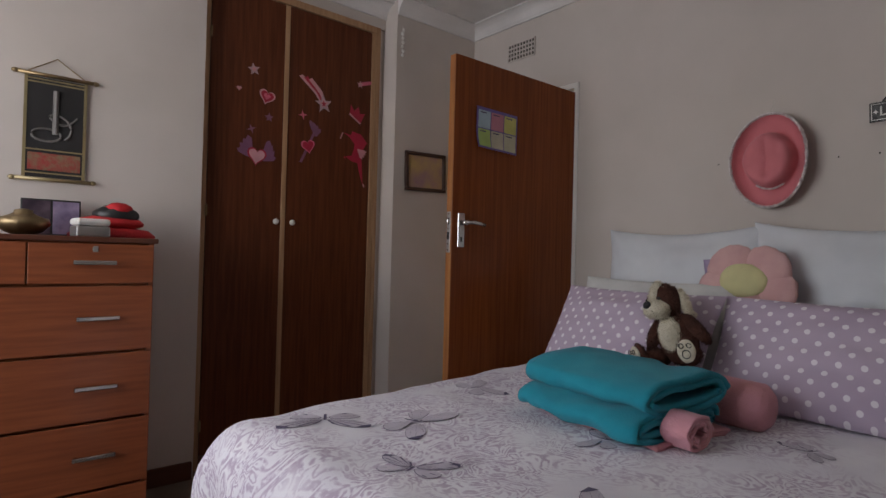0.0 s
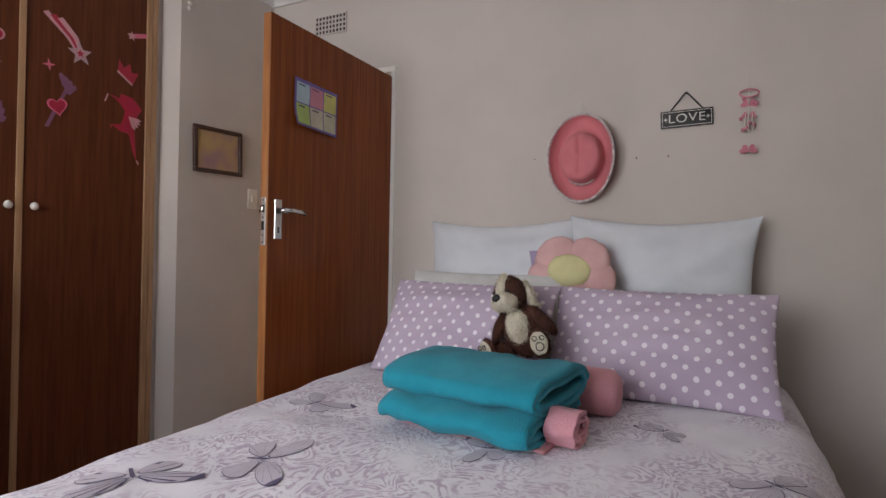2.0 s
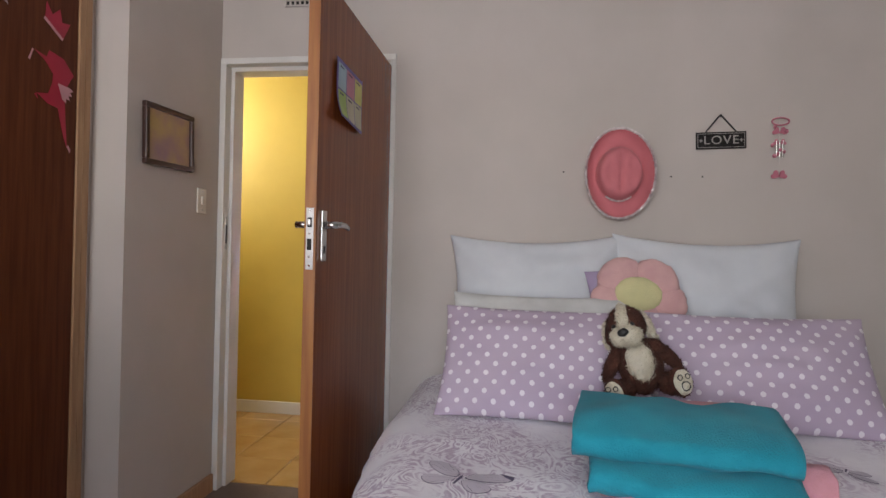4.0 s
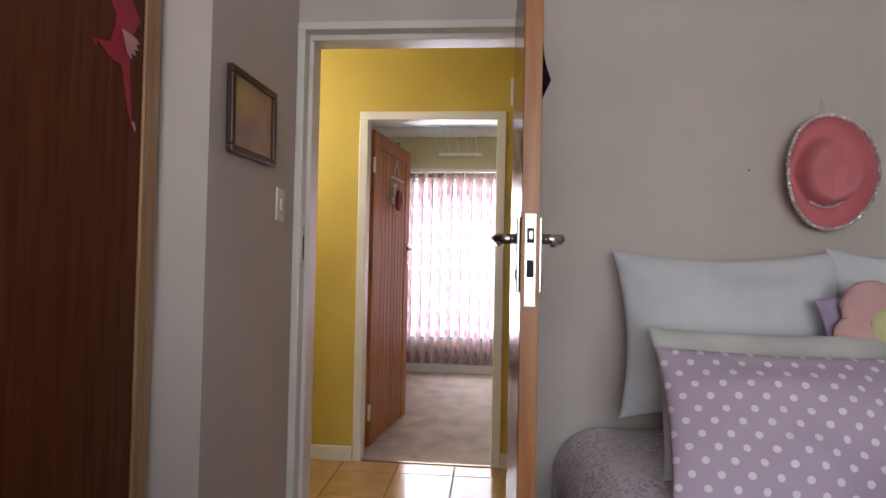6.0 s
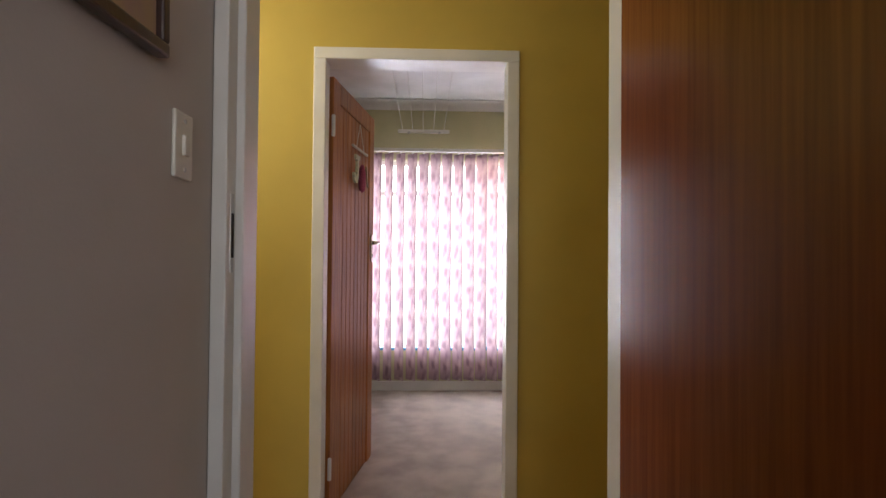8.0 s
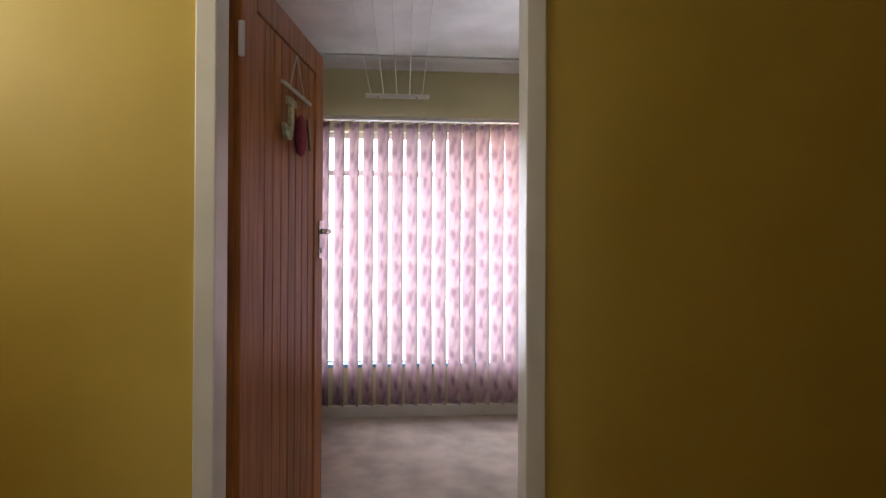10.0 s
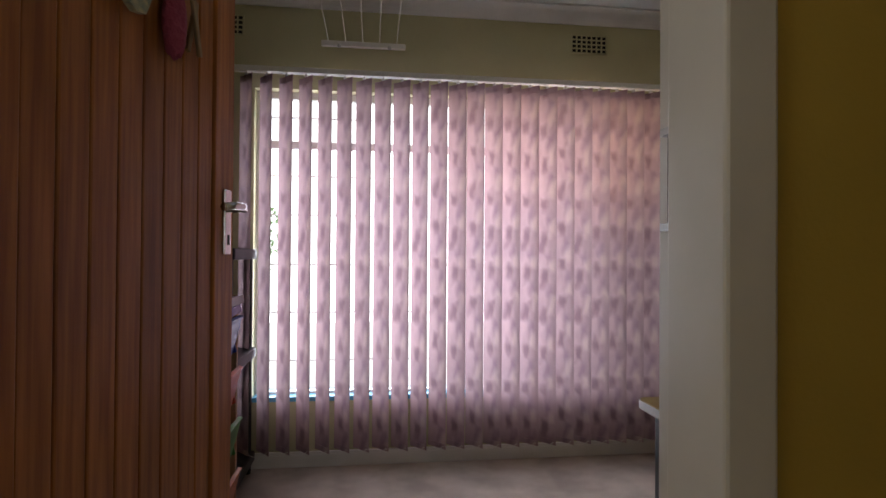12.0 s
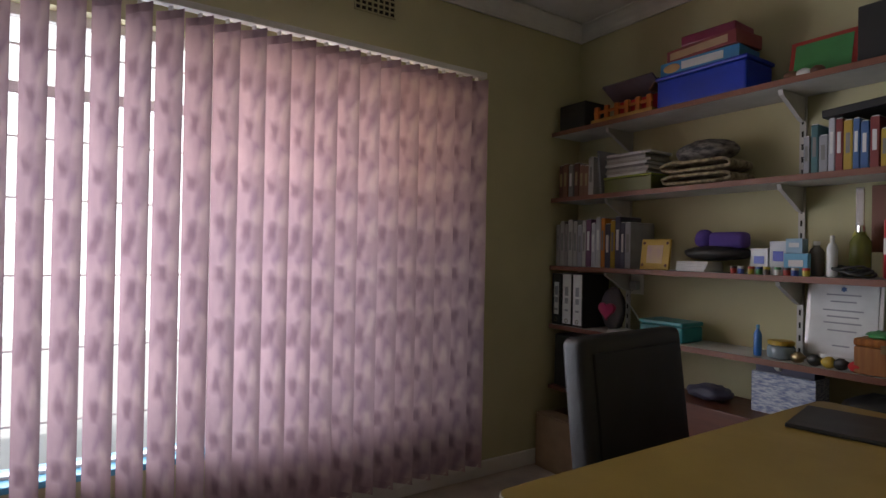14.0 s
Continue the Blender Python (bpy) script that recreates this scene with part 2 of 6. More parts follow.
tcs = nt.nodes.new("ShaderNodeTexCoord")
sep = nt.nodes.new("ShaderNodeSeparateXYZ")
nt.links.new(tcs.outputs["Object"], sep.inputs[0])
wsl = nt.nodes.new("ShaderNodeTexNoise")
wsl.inputs["Scale"].default_value, wsl.inputs["Detail"].default_value = 7.0, 2
nt.links.new(tcs.outputs["Object"], wsl.inputs["Vector"])
oin = nt.nodes.new("ShaderNodeObjectInfo")
shift = math_node("MULTIPLY", math_node("SUBTRACT", wsl.outputs[0], 0.5), 5.0)
for period, off, at_y, width, strength, tint in ((0.215, 0.0, 0.022, 0.032, 0.78, (0.17, 0.10, 0.125)), (0.215, 2.6, -0.012, 0.028, 0.6, (0.24, 0.15, 0.20)), (0.215, 4.2, -0.03, 0.030, 0.6, (0.64, 0.49, 0.46))):
    ph = math_node("ADD", math_node("MULTIPLY", sep.outputs[2], 2 * math.pi / period), math_node("ADD", shift, math_node("ADD", math_node("MULTIPLY", oin.outputs["Random"], 2.6), off)))
    wave = ramp_fac(nt, math_node("SINE", ph), -0.15, 0.95)
    dyv = math_node("ABSOLUTE", math_node("SUBTRACT", sep.outputs[1], math_node("ADD", math_node("MULTIPLY", math_node("SUBTRACT", wsl.outputs[0], 0.5), 0.09), at_y)))
    edge_f = ramp_fac(nt, dyv, width, width * 0.3)
    overlay(SLAT, math_node("MULTIPLY", math_node("MULTIPLY", wave, edge_f), strength), tint)


# ---- mesh helpers ----
def bm_box(sx, sy, sz, at=(0, 0, 0), bevel=0.0, m=None, bm=None, seg=2):
    own = bmesh.new()
    bmesh.ops.create_cube(own, size=1.0)
    bmesh.ops.scale(own, vec=(sx, sy, sz), verts=own.verts)
    if bevel:
        bmesh.ops.bevel(own, geom=own.edges[:], offset=bevel, segments=seg, affect="EDGES", profile=0.5)
    bmesh.ops.transform(own, matrix=(m or Matrix()) if m is not None else Matrix.Translation(at), verts=own.verts)
    return merge(own, bm)


def merge(own, bm):
    if bm is None:
        return own
    me = bpy.data.meshes.new("tmp")
    own.to_mesh(me)
    own.free()
    bm.from_mesh(me)
    bpy.data.meshes.remove(me)
    return bm


def span(x0, x1, y0, y1, z0, z1, bevel=0.0, bm=None):
    return bm_box(x1 - x0, y1 - y0, z1 - z0, ((x0 + x1) / 2, (y0 + y1) / 2, (z0 + z1) / 2), bevel, None, bm)


def bm_cyl(r, h, at=(0, 0, 0), axis="z", seg=20, r2=None, bm=None, bevel=0.0):
    own = bmesh.new()
    bmesh.ops.create_cone(own, cap_ends=True, segments=seg, radius1=r, radius2=r if r2 is None else r2, depth=h)
    if bevel:
        bmesh.ops.bevel(own, geom=[e for e in own.edges if len(e.link_faces) == 2 and max(len(f.verts) for f in e.link_faces) > 4], offset=bevel, segments=2, affect="EDGES")
    rot = {"z": Matrix(), "x": Matrix.Rotation(math.pi / 2, 4, "Y"), "y": Matrix.Rotation(math.pi / 2, 4, "X")}[axis]
    bmesh.ops.transform(own, matrix=Matrix.Translation(at) @ rot, verts=own.verts)
    return merge(own, bm)


def bm_ball(rx, ry, rz, at=(0, 0, 0), rot=None, bm=None, rough=0.0, seg=24):
    own = bmesh.new()
    bmesh.ops.create_uvsphere(own, u_segments=seg, v_segments=seg // 2, radius=1.0)
    for v in own.verts:
        if rough:
            v.co *= 1 + rough * noise.noise(v.co * 5 + Vector(at) * 9)
    bmesh.ops.scale(own, vec=(rx, ry, rz), verts=own.verts)
    bmesh.ops.transform(own, matrix=Matrix.Translation(at) @ (rot or Matrix()), verts=own.verts)
    return merge(own, bm)


def bm_lathe(profile, at=(0, 0, 0), seg=28, sx=1.0, sy=1.0):
    bm = bmesh.new()
    rings = []
    for r, z in profile:
        rings.append([bm.verts.new((at[0] + sx * r * math.cos(2 * math.pi * k / seg), at[1] + sy * r * math.sin(2 * math.pi * k / seg), at[2] + z)) for k in range(seg)])
    for a, b in zip(rings, rings[1:]):
        for k in range(seg):
            bm.faces.new((a[k], a[(k + 1) % seg], b[(k + 1) % seg], b[k]))
    bm.faces.new(rings[0][::-1])
    bm.faces.new(rings[-1])
    return bm


def bm_tube(pts, r, seg=8, bm=None):
    own = bmesh.new()
    rings = []
    pts = [Vector(p) for p in pts]
    for i, p in enumerate(pts):
        d = (pts[min(i + 1, len(pts) - 1)] - pts[max(i - 1, 0)]).normalized()
        q = d.to_track_quat("Z", "Y")
        rings.append([own.verts.new(p + q @ Vector((r * math.cos(2 * math.pi * k / seg), r * math.sin(2 * math.pi * k / seg), 0))) for k in range(seg)])
    for a, b in zip(rings, rings[1:]):
        for k in range(seg):
            own.faces.new((a[k], a[(k + 1) % seg], b[(k + 1) % seg], b[k]))
    own.faces.new(rings[0][::-1])
    own.faces.new(rings[-1])
    return merge(own, bm)


def bm_outline(pts, depth, m=None, bm=None):
    """A flat outline in local x, y, made thick along z."""
    own = bmesh.new()
    low = [own.verts.new((x, y, 0)) for x, y in pts]
    up = [own.verts.new((x, y, depth)) for x, y in pts]
    own.faces.new(up)
    own.faces.new(low[::-1])
    for k in range(len(pts)):
        j = (k + 1) % len(pts)
        own.faces.new((low[k], low[j], up[j], up[k]))
    bmesh.ops.recalc_face_normals(own, faces=own.faces)
    bmesh.ops.triangulate(own, faces=[f for f in own.faces if len(f.verts) > 4])
    if m is not None:
        bmesh.ops.transform(own, matrix=m, verts=own.verts)
    return merge(own, bm)


def mesh_of(name, bm, material, smooth=False):
    me = bpy.data.meshes.new(name)
    bm.to_mesh(me)
    bm.free()
    me.materials.append(material)
    if smooth:
        for p in me.polygons:
            p.use_smooth = True
    return me


def thing(name, label, category, m=None, group=""):
    ob = new(name)
    ob.empty_display_size = 0.05
    if m is not None:
        ob.matrix_world = m
    return tagged(ob, label, category, group)


def part(name, bm, material, parent, label="", smooth=False):
    ob = new(name, mesh_of(name, bm, material, smooth))
    ob.parent = parent
    if label:
        tagged(ob, label)
    return ob


def solo(name, bm, material, label, category, m=None, group="", kind="", smooth=False):
    ob = new(name, mesh_of(name, bm, material, smooth))
    if m is not None:
        ob.matrix_world = m
    return tagged(ob, label, category, group, kind)


def structure(name, bm, material, label, category):
    return solo(name, bm, material, label, category, kind="structure")


# ---- setting ----
CB, CS = 2.65, 2.64
structure("floor", span(-1.0, 3.04, -1.0, 3.9, -0.12, 0.0), CARPETB, "brown carpeted bedroom floor", "floor")
structure("floor_study", span(4.205, 7.1, -0.15, 4.1, -0.12, 0.0), CARPET, "mottled beige carpet floor of the study", "floor")
hall_floor = structure("floor_hall", span(3.04, 4.205, 0.6, 5.1, -0.12, -0.006), GROUT, "grouted bed under honey coloured hall tiles", "floor")
w = span(2.945, 3.01, -1.0, 2.297, 0, CB)
span(2.945, 3.01, 2.297, 3.168, 2.1, CB, bm=w)
structure("wall_east", w, WALL, "beige painted bedroom wall with a doorway", "wall")
w = span(3.01, 3.075, 0.6, 2.297, 0, CB)
span(3.01, 3.075, 2.297, 3.168, 2.1, CB, bm=w)
span(3.041, 3.075, 3.168, 5.1, 0, CB, bm=w)
structure("wall_hall_west", w, YELLOW, "yellow painted hall wall with a doorway", "wall")
w = span(4.205, 4.3, 0.6, 2.345, 0, CB)
span(4.205, 4.3, 2.345, 3.226, 2.1, CB, bm=w)
span(4.205, 4.3, 3.226, 5.1, 0, CB, bm=w)
structure("wall_hall_east", w, YELLOW, "yellow painted hall wall with the study doorway", "wall")
w = span(4.3, 4.395, -0.15, 2.345, 0, CS)
span(4.3, 4.395, 2.345, 3.226, 2.1, CS, bm=w)
span(4.3, 4.395, 3.226, 4.1, 0, CS, bm=w)
structure("wall_study_west", w, GREEN, "pale green study wall with a doorway", "wall")
w = span(2.30, 3.04, 3.17, 3.9, 0, CB)
structure("wall_north_pier", w, WALL, "beige wall return beside the bedroom door", "wall")
w = span(-1.0, 1.2, 3.21, 3.9, 0, CB)
span(1.2, 2.30, 3.30, 3.9, 2.50, CB, bm=w)
span(2.262, 2.30, 3.31, 3.8, 0, 2.50, bm=w)
span(1.2, 2.30, 3.8, 3.9, 0, 2.50, bm=w)
structure("wall_north", w, WALL, "beige painted wall around a built-in wardrobe", "wall")
structure("wall_south", span(-1.0, 3.04, -1.1, -1.0, 0, CB), WALL, "beige painted bedroom wall", "wall")
w = span(-1.1, -1.0, -1.1, 1.13, 0, CB)
span(-1.1, -1.0, 3.07, 3.9, 0, CB, bm=w)
span(-1.1, -1.0, 1.13, 3.07, 0, 0.85, bm=w)
span(-1.1, -1.0, 1.13, 3.07, 2.12, CB, bm=w)
structure("wall_west", w, WALL, "beige bedroom wall with a wide window", "wall")
structure("wall_hall_south", span(3.01, 4.3, 0.5, 0.6, 0, CB), YELLOW, "yellow end wall of the hall", "wall")
# unseen end wall; its opening is made up to go with the hall lamp
w = span(3.075, 3.24, 4.3, 4.4, 0, CB)
span(4.1, 4.205, 4.3, 4.4, 0, CB, bm=w)
span(3.24, 4.1, 4.3, 4.4, 0, 1.65, bm=w)
span(3.24, 4.1, 4.3, 4.4, 2.45, CB, bm=w)
structure("wall_hall_north", w, YELLOW, "unseen yellow end wall of the hall with an added opening", "wall")
WX0, WX1, WY0, WY1, WZ0, WZ1 = 6.915, 7.06, 0.98, 3.36, 0.36, 2.10
w = span(WX0, WX1, -0.15, WY0, 0, CS)
span(WX0, WX1, WY1, 4.1, 0, CS, bm=w)
span(WX0, WX1, WY0, WY1, 0, WZ0, bm=w)
span(WX0, WX1, WY0, WY1, WZ1, CS, bm=w)
structure("wall_study_east", w, GREEN, "pale green study wall around a wide window", "wall")
structure("wall_study_south", span(4.395, 6.915, -0.15, 0.0, 0, CS), GREEN, "pale green study wall behind bookshelves", "wall")
structure("wall_study_north", span(4.395, 6.915, 4.0, 4.1, 0, CS), GREEN, "pale green study side wall", "wall")
structure("ceiling", span(-1.1, 3.04, -1.1, 3.9, CB, CB + 0.1), CEIL, "off-white bedroom ceiling", "ceiling")
structure("ceiling_hall", span(3.045, 4.295, 0.5, 5.1, CB + 0.002, CB + 0.1), CEIL, "off-white hall ceiling", "ceiling")
structure("ceiling_study", span(4.3, 7.1, -0.15, 4.1, CS + 0.002, CS + 0.1), CEIL, "off-white study ceiling", "ceiling")


def cove(name, a, b, inward, z, label, size=0.085):
    """A plaster cove between wall and ceiling from a to b; inward points into the room."""
    a, b, n = Vector((*a, 0)), Vector((*b, 0)), Vector((*inward, 0))
    prof = [(0, -size), (0.012, -size)] + [(size - (size - 0.012) * math.cos(t), -size + (size - 0.012) * math.sin(t)) for t in [k * math.pi / 2 / 6 for k in range(7)]] + [(size, -0.002), (0, -0.002)]
    bm = bmesh.new()
    ra = [bm.verts.new(a + n * (u + 0.001) + Vector((0, 0, z + v))) for u, v in prof]
    rb = [bm.verts.new(b + n * (u + 0.001) + Vector((0, 0, z + v))) for u, v in prof]
    for k in range(len(prof)):
        j = (k + 1) % len(prof)
        bm.faces.new((ra[k], ra[j], rb[j], rb[k]))
    bm.faces.new(ra)
    bm.faces.new(rb[::-1])
    bmesh.ops.recalc_face_normals(bm, faces=bm.faces)
    structure(name, bm, CEIL, label, "cornice")


cove("trim_cornice_east", (2.945, -1.0), (2.945, 3.17), (-1, 0), CB, "white coved plaster cornice")
cove("trim_cornice_pier", (2.30, 3.17), (2.945, 3.17), (0, -1), CB, "white coved plaster cornice")
cove("trim_cornice_north", (-1.0, 3.21), (1.2, 3.21), (0, -1), CB, "white coved plaster cornice")
cove("trim_cornice_wardrobe", (1.2, 3.30), (2.30, 3.30), (0, -1), CB, "white coved plaster cornice")
cove("trim_cornice_study_east", (6.915, 0.0), (6.915, 4.0), (-1, 0), CS, "white coved plaster cornice")
cove("trim_cornice_study_south", (4.395, 0.0), (6.915, 0.0), (0, 1), CS, "white coved plaster cornice")


def skirting(name, x0, x1, y0, y1, material=WHITE, h=0.085):
    structure(name, span(x0, x1, y0, y1, 0, h, 0.004), material, "painted skirting board along the wall", "skirting")


skirting("baseboard_hall_a", 4.187, 4.204, 3.228, 4.29)
skirting("baseboard_hall_b", 4.187, 4.204, 0.6, 2.343)
skirting("baseboard_study_east", 6.895, 6.914, 0.02, 3.98)
skirting("baseboard_study_south", 4.4, 6.89, 0.001, 0.018)
skirting("baseboard_north", -1.0, 1.19, 3.19, 3.209, DARKTOP)
skirting("baseboard_pier", 2.31, 2.93, 3.152, 3.169, PALEWOOD)
skirting("baseboard_east", 2.926, 2.944, -1.0, 2.29, DARKTOP)


def door_frame(name, x_leaf, x_far, y0, y1, label, rebate=0.045, lip=0.03, steps=(0.052, 0.052), proud=0.010):
    """A pressed steel door frame; the leaf closes on the x_leaf side."""
    s = 1 if x_far > x_leaf else -1
    fr = tagged(new(name), label, "door frame", kind="structure")
    xa, xb, xc = x_leaf - s * proud, x_leaf + s * rebate, x_far + s * 0.010
    for n, (a, b), (c, d) in (("hinge_jamb", (y0, y0 + lip), (y0, y0 + steps[0])), ("lock_jamb", (y1 - lip, y1), (y1 - steps[1], y1))):
        bm = span(min(xa, xb), max(xa, xb), a, b, 0, 2.07, 0.003)
        span(min(xb, xc), max(xb, xc), c, d, 0, 2.05, 0.004, bm=bm)
        part(n, bm, WHITE, fr)
    bm = span(min(xa, xb), max(xa, xb), y0, y1, 2.07, 2.1, 0.003)
    span(min(xb, xc), max(xb, xc), y0, y1, 2.05, 2.1, 0.004, bm=bm)
    part("door_head", bm, WHITE, fr)
    return fr


frame_1 = door_frame("door_frame_1", 2.945, 3.075, 2.295, 3.168, "white painted steel frame of the bedroom doorway", steps=(0.034, 0.046))
bm = span(2.957, 2.975, 3.1365, 3.139, 1.17, 1.33, 0.001)
part("strike_plate", bm, STEELW, frame_1, "steel strike plate")
part("strike_slot", span(2.960, 2.972, 3.135, 3.1372, 1.20, 1.29), DARKHOLE, frame_1, "dark latch slot")
frame_2 = door_frame("door_frame_2", 4.395, 4.205, 2.345, 3.226, "white painted steel frame of the study doorway", 0.1, 0.005, proud=0.003)
# flat brown patch on the jamb marks the latch recess
part("strike_recess", span(4.312, 4.375, 2.3495, 2.3515, 1.215, 1.335), mat("dusty_recess_metal", (0.13, 0.11, 0.095), 0.7, bump=0.1), frame_2, "open latch recess")
bm = span(4.310, 4.380, 2.350, 2.359, 1.327, 1.337, 0.001)
span(4.310, 4.380, 2.350, 2.359, 1.212, 1.222, 0.001, bm=bm)
part("strike_lips", bm, STEELW, frame_2, "bent steel lips of the latch recess")


def lever_set(door, x, z, y, side, toward):
    """A backplate with a lever on one face of a door; side is the outward y sign, toward the x sign of the lever."""
    part("backplate", bm_box(0.040, 0.008, 0.160, (x, y + side * 0.004, z - 0.034), 0.003), CHROME, door, "chrome backplate")
    bm = bm_cyl(0.011, 0.045, (x, y + side * 0.028, z), "y", 14)
    bm_tube([(x, y + side * 0.045, z), (x + toward * 0.03, y + side * 0.052, z + 0.002), (x + toward * 0.075, y + side * 0.05, z), (x + toward * 0.115, y + side * 0.044, z - 0.006)], 0.0095, 10, bm=bm)
    part("lever_handle", bm, CHROME, door, "chrome lever handle", True)
    part("keyhole", bm_box(0.008, 0.003, 0.024, (x, y + side * 0.0085, z - 0.078), 0.001), DARKHOLE, door, "dark keyhole")


# bedroom door, open square to the wall, local x from hinge towards the lock edge
door_1 = tagged(new("door_1"), "varnished dark mahogany flush door standing open", "door", kind="structure")
door_1.matrix_world = pose(2.935, 2.334, 0.012, 0, 0, 179.2)
LW = 0.892
part("leaf", span(0.0, LW - 0.004, -0.019, 0.019, 0, 2.03, 0.002), DOORWOOD, door_1)
part("lock_edge", span(LW - 0.004, LW, -0.0185, 0.0185, 0.002, 2.028, 0.001), EDGEWOOD, door_1, "honey coloured solid wood edge")
lever_set(door_1, LW - 0.055, 1.245, 0.019, 1, -1)
lever_set(door_1, LW - 0.055, 1.245, -0.019, -1, -1)
lp = part("lock_faceplate", bm_box(0.003, 0.024, 0.19, (LW + 0.0015, 0, 1.20), 0.001), STEELW, door_1, "steel mortice lock faceplate")
for z0, z1 in ((1.235, 1.265), (1.165, 1.20)):
    part("bolt_hole", span(LW + 0.003, LW + 0.0045, -0.007, 0.007, z0, z1), DARKHOLE, lp)
part("latch", bm_box(0.012, 0.011, 0.02, (LW + 0.008, 0.0, 1.25), 0.003), CHROME, lp)
for z in (1.285, 1.215, 1.145, 1.117):
    part("screw", bm_cyl(0.004, 0.002, (LW + 0.0036, 0, z), "x", 10), CHROME, lp)
for z in (0.2, 1.82):
    part("hinge", bm_cyl(0.008, 0.1, (-0.008, -0.02, z), "z", 12, bevel=0.002), WHITE, door_1, "white painted hinge")

# study door of vertical planks, opened into the study
door_2 = tagged(new("door_2"), "varnished reddish plank door standing open into the study", "door", kind="structure")
ang = math.degrees(math.atan2(3.085 - 3.2, 5.21 - 4.41))
door_2.matrix_world = pose(4.412, 3.196, 0.012, 0, 0, ang)
DW = 0.81
part("back_ledge", span(0.0, DW, 0.0, 0.022, 0, 2.03, 0.002), PLANKWOOD, door_2)
for a, b in ((0.0, 0.11), (DW - 0.11, DW)):
    part("stile", span(a + 0.001, b - 0.001, -0.022, -0.0005, 0.0, 2.03, 0.003), PLANKWOOD, door_2)
part("top_rail", span(0.112, DW - 0.112, -0.022, -0.0005, 1.93, 2.03, 0.003), PLANKWOOD, door_2)
npl = 8
pw = (DW - 0.224) / npl
for k in range(npl):
    part("plank", span(0.112 + k * pw + 0.0015, 0.112 + (k + 1) * pw - 0.0015, -0.016, -0.0005, 0.0, 1.928, 0.004), PLANKWOOD, door_2)
lever_set(door_2, DW - 0.05, 1.28, -0.022, -1, -1)
part("latch", bm_box(0.014, 0.012, 0.02, (DW + 0.006, 0.0, 1.28), 0.003), CHROME, door_2)
for z in (0.22, 1.80):
    part("hinge", bm_cyl(0.009, 0.1, (-0.006, -0.024, z), "z", 12, bevel=0.002), WHITE, door_2, "white painted hinge")


def casement(name, x, y0, y1, z0, z1, label, mullions, transom, material=WHITE):
    """A steel window in a wall that runs along y."""
    wi = tagged(new(name), label, "window", kind="structure")
    bm = span(x - 0.02, x + 0.02, y0, y0 + 0.04, z0, z1)
    span(x - 0.02, x + 0.02, y1 - 0.04, y1, z0, z1, bm=bm)
    span(x - 0.02, x + 0.02, y0 + 0.04, y1 - 0.04, z1 - 0.04, z1, bm=bm)
    span(x - 0.02, x + 0.02, y0 + 0.04, y1 - 0.04, z0, z0 + 0.04, bm=bm)
    part("window_frame", bm, material, wi)
    step = (y1 - y0) / mullions
    for k in range(1, mullions):
        part("mullion", span(x - 0.018, x + 0.018, y0 + k * step - 0.018, y0 + k * step + 0.018, z0 + 0.04, z1 - 0.04), material, wi)
    for k in range(mullions):
        a, b = y0 + k * step + 0.042, y0 + (k + 1) * step - 0.042
        part("transom", span(x - 0.016, x + 0.016, a - 0.022, b + 0.022, transom - 0.022, transom + 0.022), material, wi)
    return wi


win_s = casement("window_1", 7.0, WY0, WY1, WZ0, WZ1, "wide white steel window behind vertical blinds", 4, 1.80)
for k, z in enumerate((0.58, 0.85, 1.12, 1.40, 1.62, 1.95)):
    part("burglar_bar", bm_cyl(0.005, WY1 - WY0 - 0.06, (6.965, (WY0 + WY1) / 2, z), "y", 8), WHITE, win_s, "thin white burglar bar")
part("window_sill", span(6.90, 7.10, WY0 + 0.002, WY1 - 0.002, WZ0 + 0.002, WZ0 + 0.028, 0.004), BLUEP, win_s, "pale blue painted sill")
win_b = casement("window_2", -1.05, 1.13, 3.07, 0.85, 2.12, "wide white steel bedroom window", 3, 1.75)


# ---- bedroom: wardrobe ----
wardrobe = thing("wardrobe", "tall built-in wardrobe with two dark brown veneer doors", "wardrobe", pose(1.2, 3.298, 0))
bm = span(0.0, 0.045, -0.012, 0.03, 0, 2.50, 0.003)
span(1.03, 1.06, -0.012, 0.03, 0, 2.50, 0.003, bm=bm)
span(0.045, 1.03, -0.012, 0.03, 2.46, 2.50, 0.003, bm=bm)
part("frame", bm, PALEWOOD, wardrobe, "pale wooden surround")
part("carcass", span(0.046, 1.058, 0.032, 0.5, 0.0, 2.45), WARDWOOD, wardrobe)
for name_x0, name_x1, kx in ((0.05, 0.44, 0.405), (0.463, 0.998, 0.50)):
    d = part("door", span(name_x0, name_x1, -0.008, 0.018, 0.07, 2.455, 0.002), WARDWOOD, wardrobe)
    kn = bm_lathe([(0.006, 0), (0.007, 0.012), (0.015, 0.018), (0.0165, 0.024), (0.012, 0.031), (0.004, 0.033)], seg=18)
    bmesh.ops.transform(kn, matrix=pose(kx, -0.008, 1.262, 90), verts=kn.verts)
    part("knob", kn, WHITE, d, "small white knob", True)
part("cover_strip", span(0.438, 0.465, -0.016, -0.0085, 0.07, 2.455, 0.003), PALEWOOD, wardrobe, "pale strip between the doors")
part("edge_strip", span(1.0, 1.028, -0.014, 0.0, 0.07, 2.455, 0.003), PALEWOOD, wardrobe, "pale strip beside the door")
for z in (0.22, 1.30, 2.2):
    part("hinge", bm_box(0.012, 0.012, 0.055, (0.046, -0.014, z), 0.003), BRASS, wardrobe, "dull brass hinge")
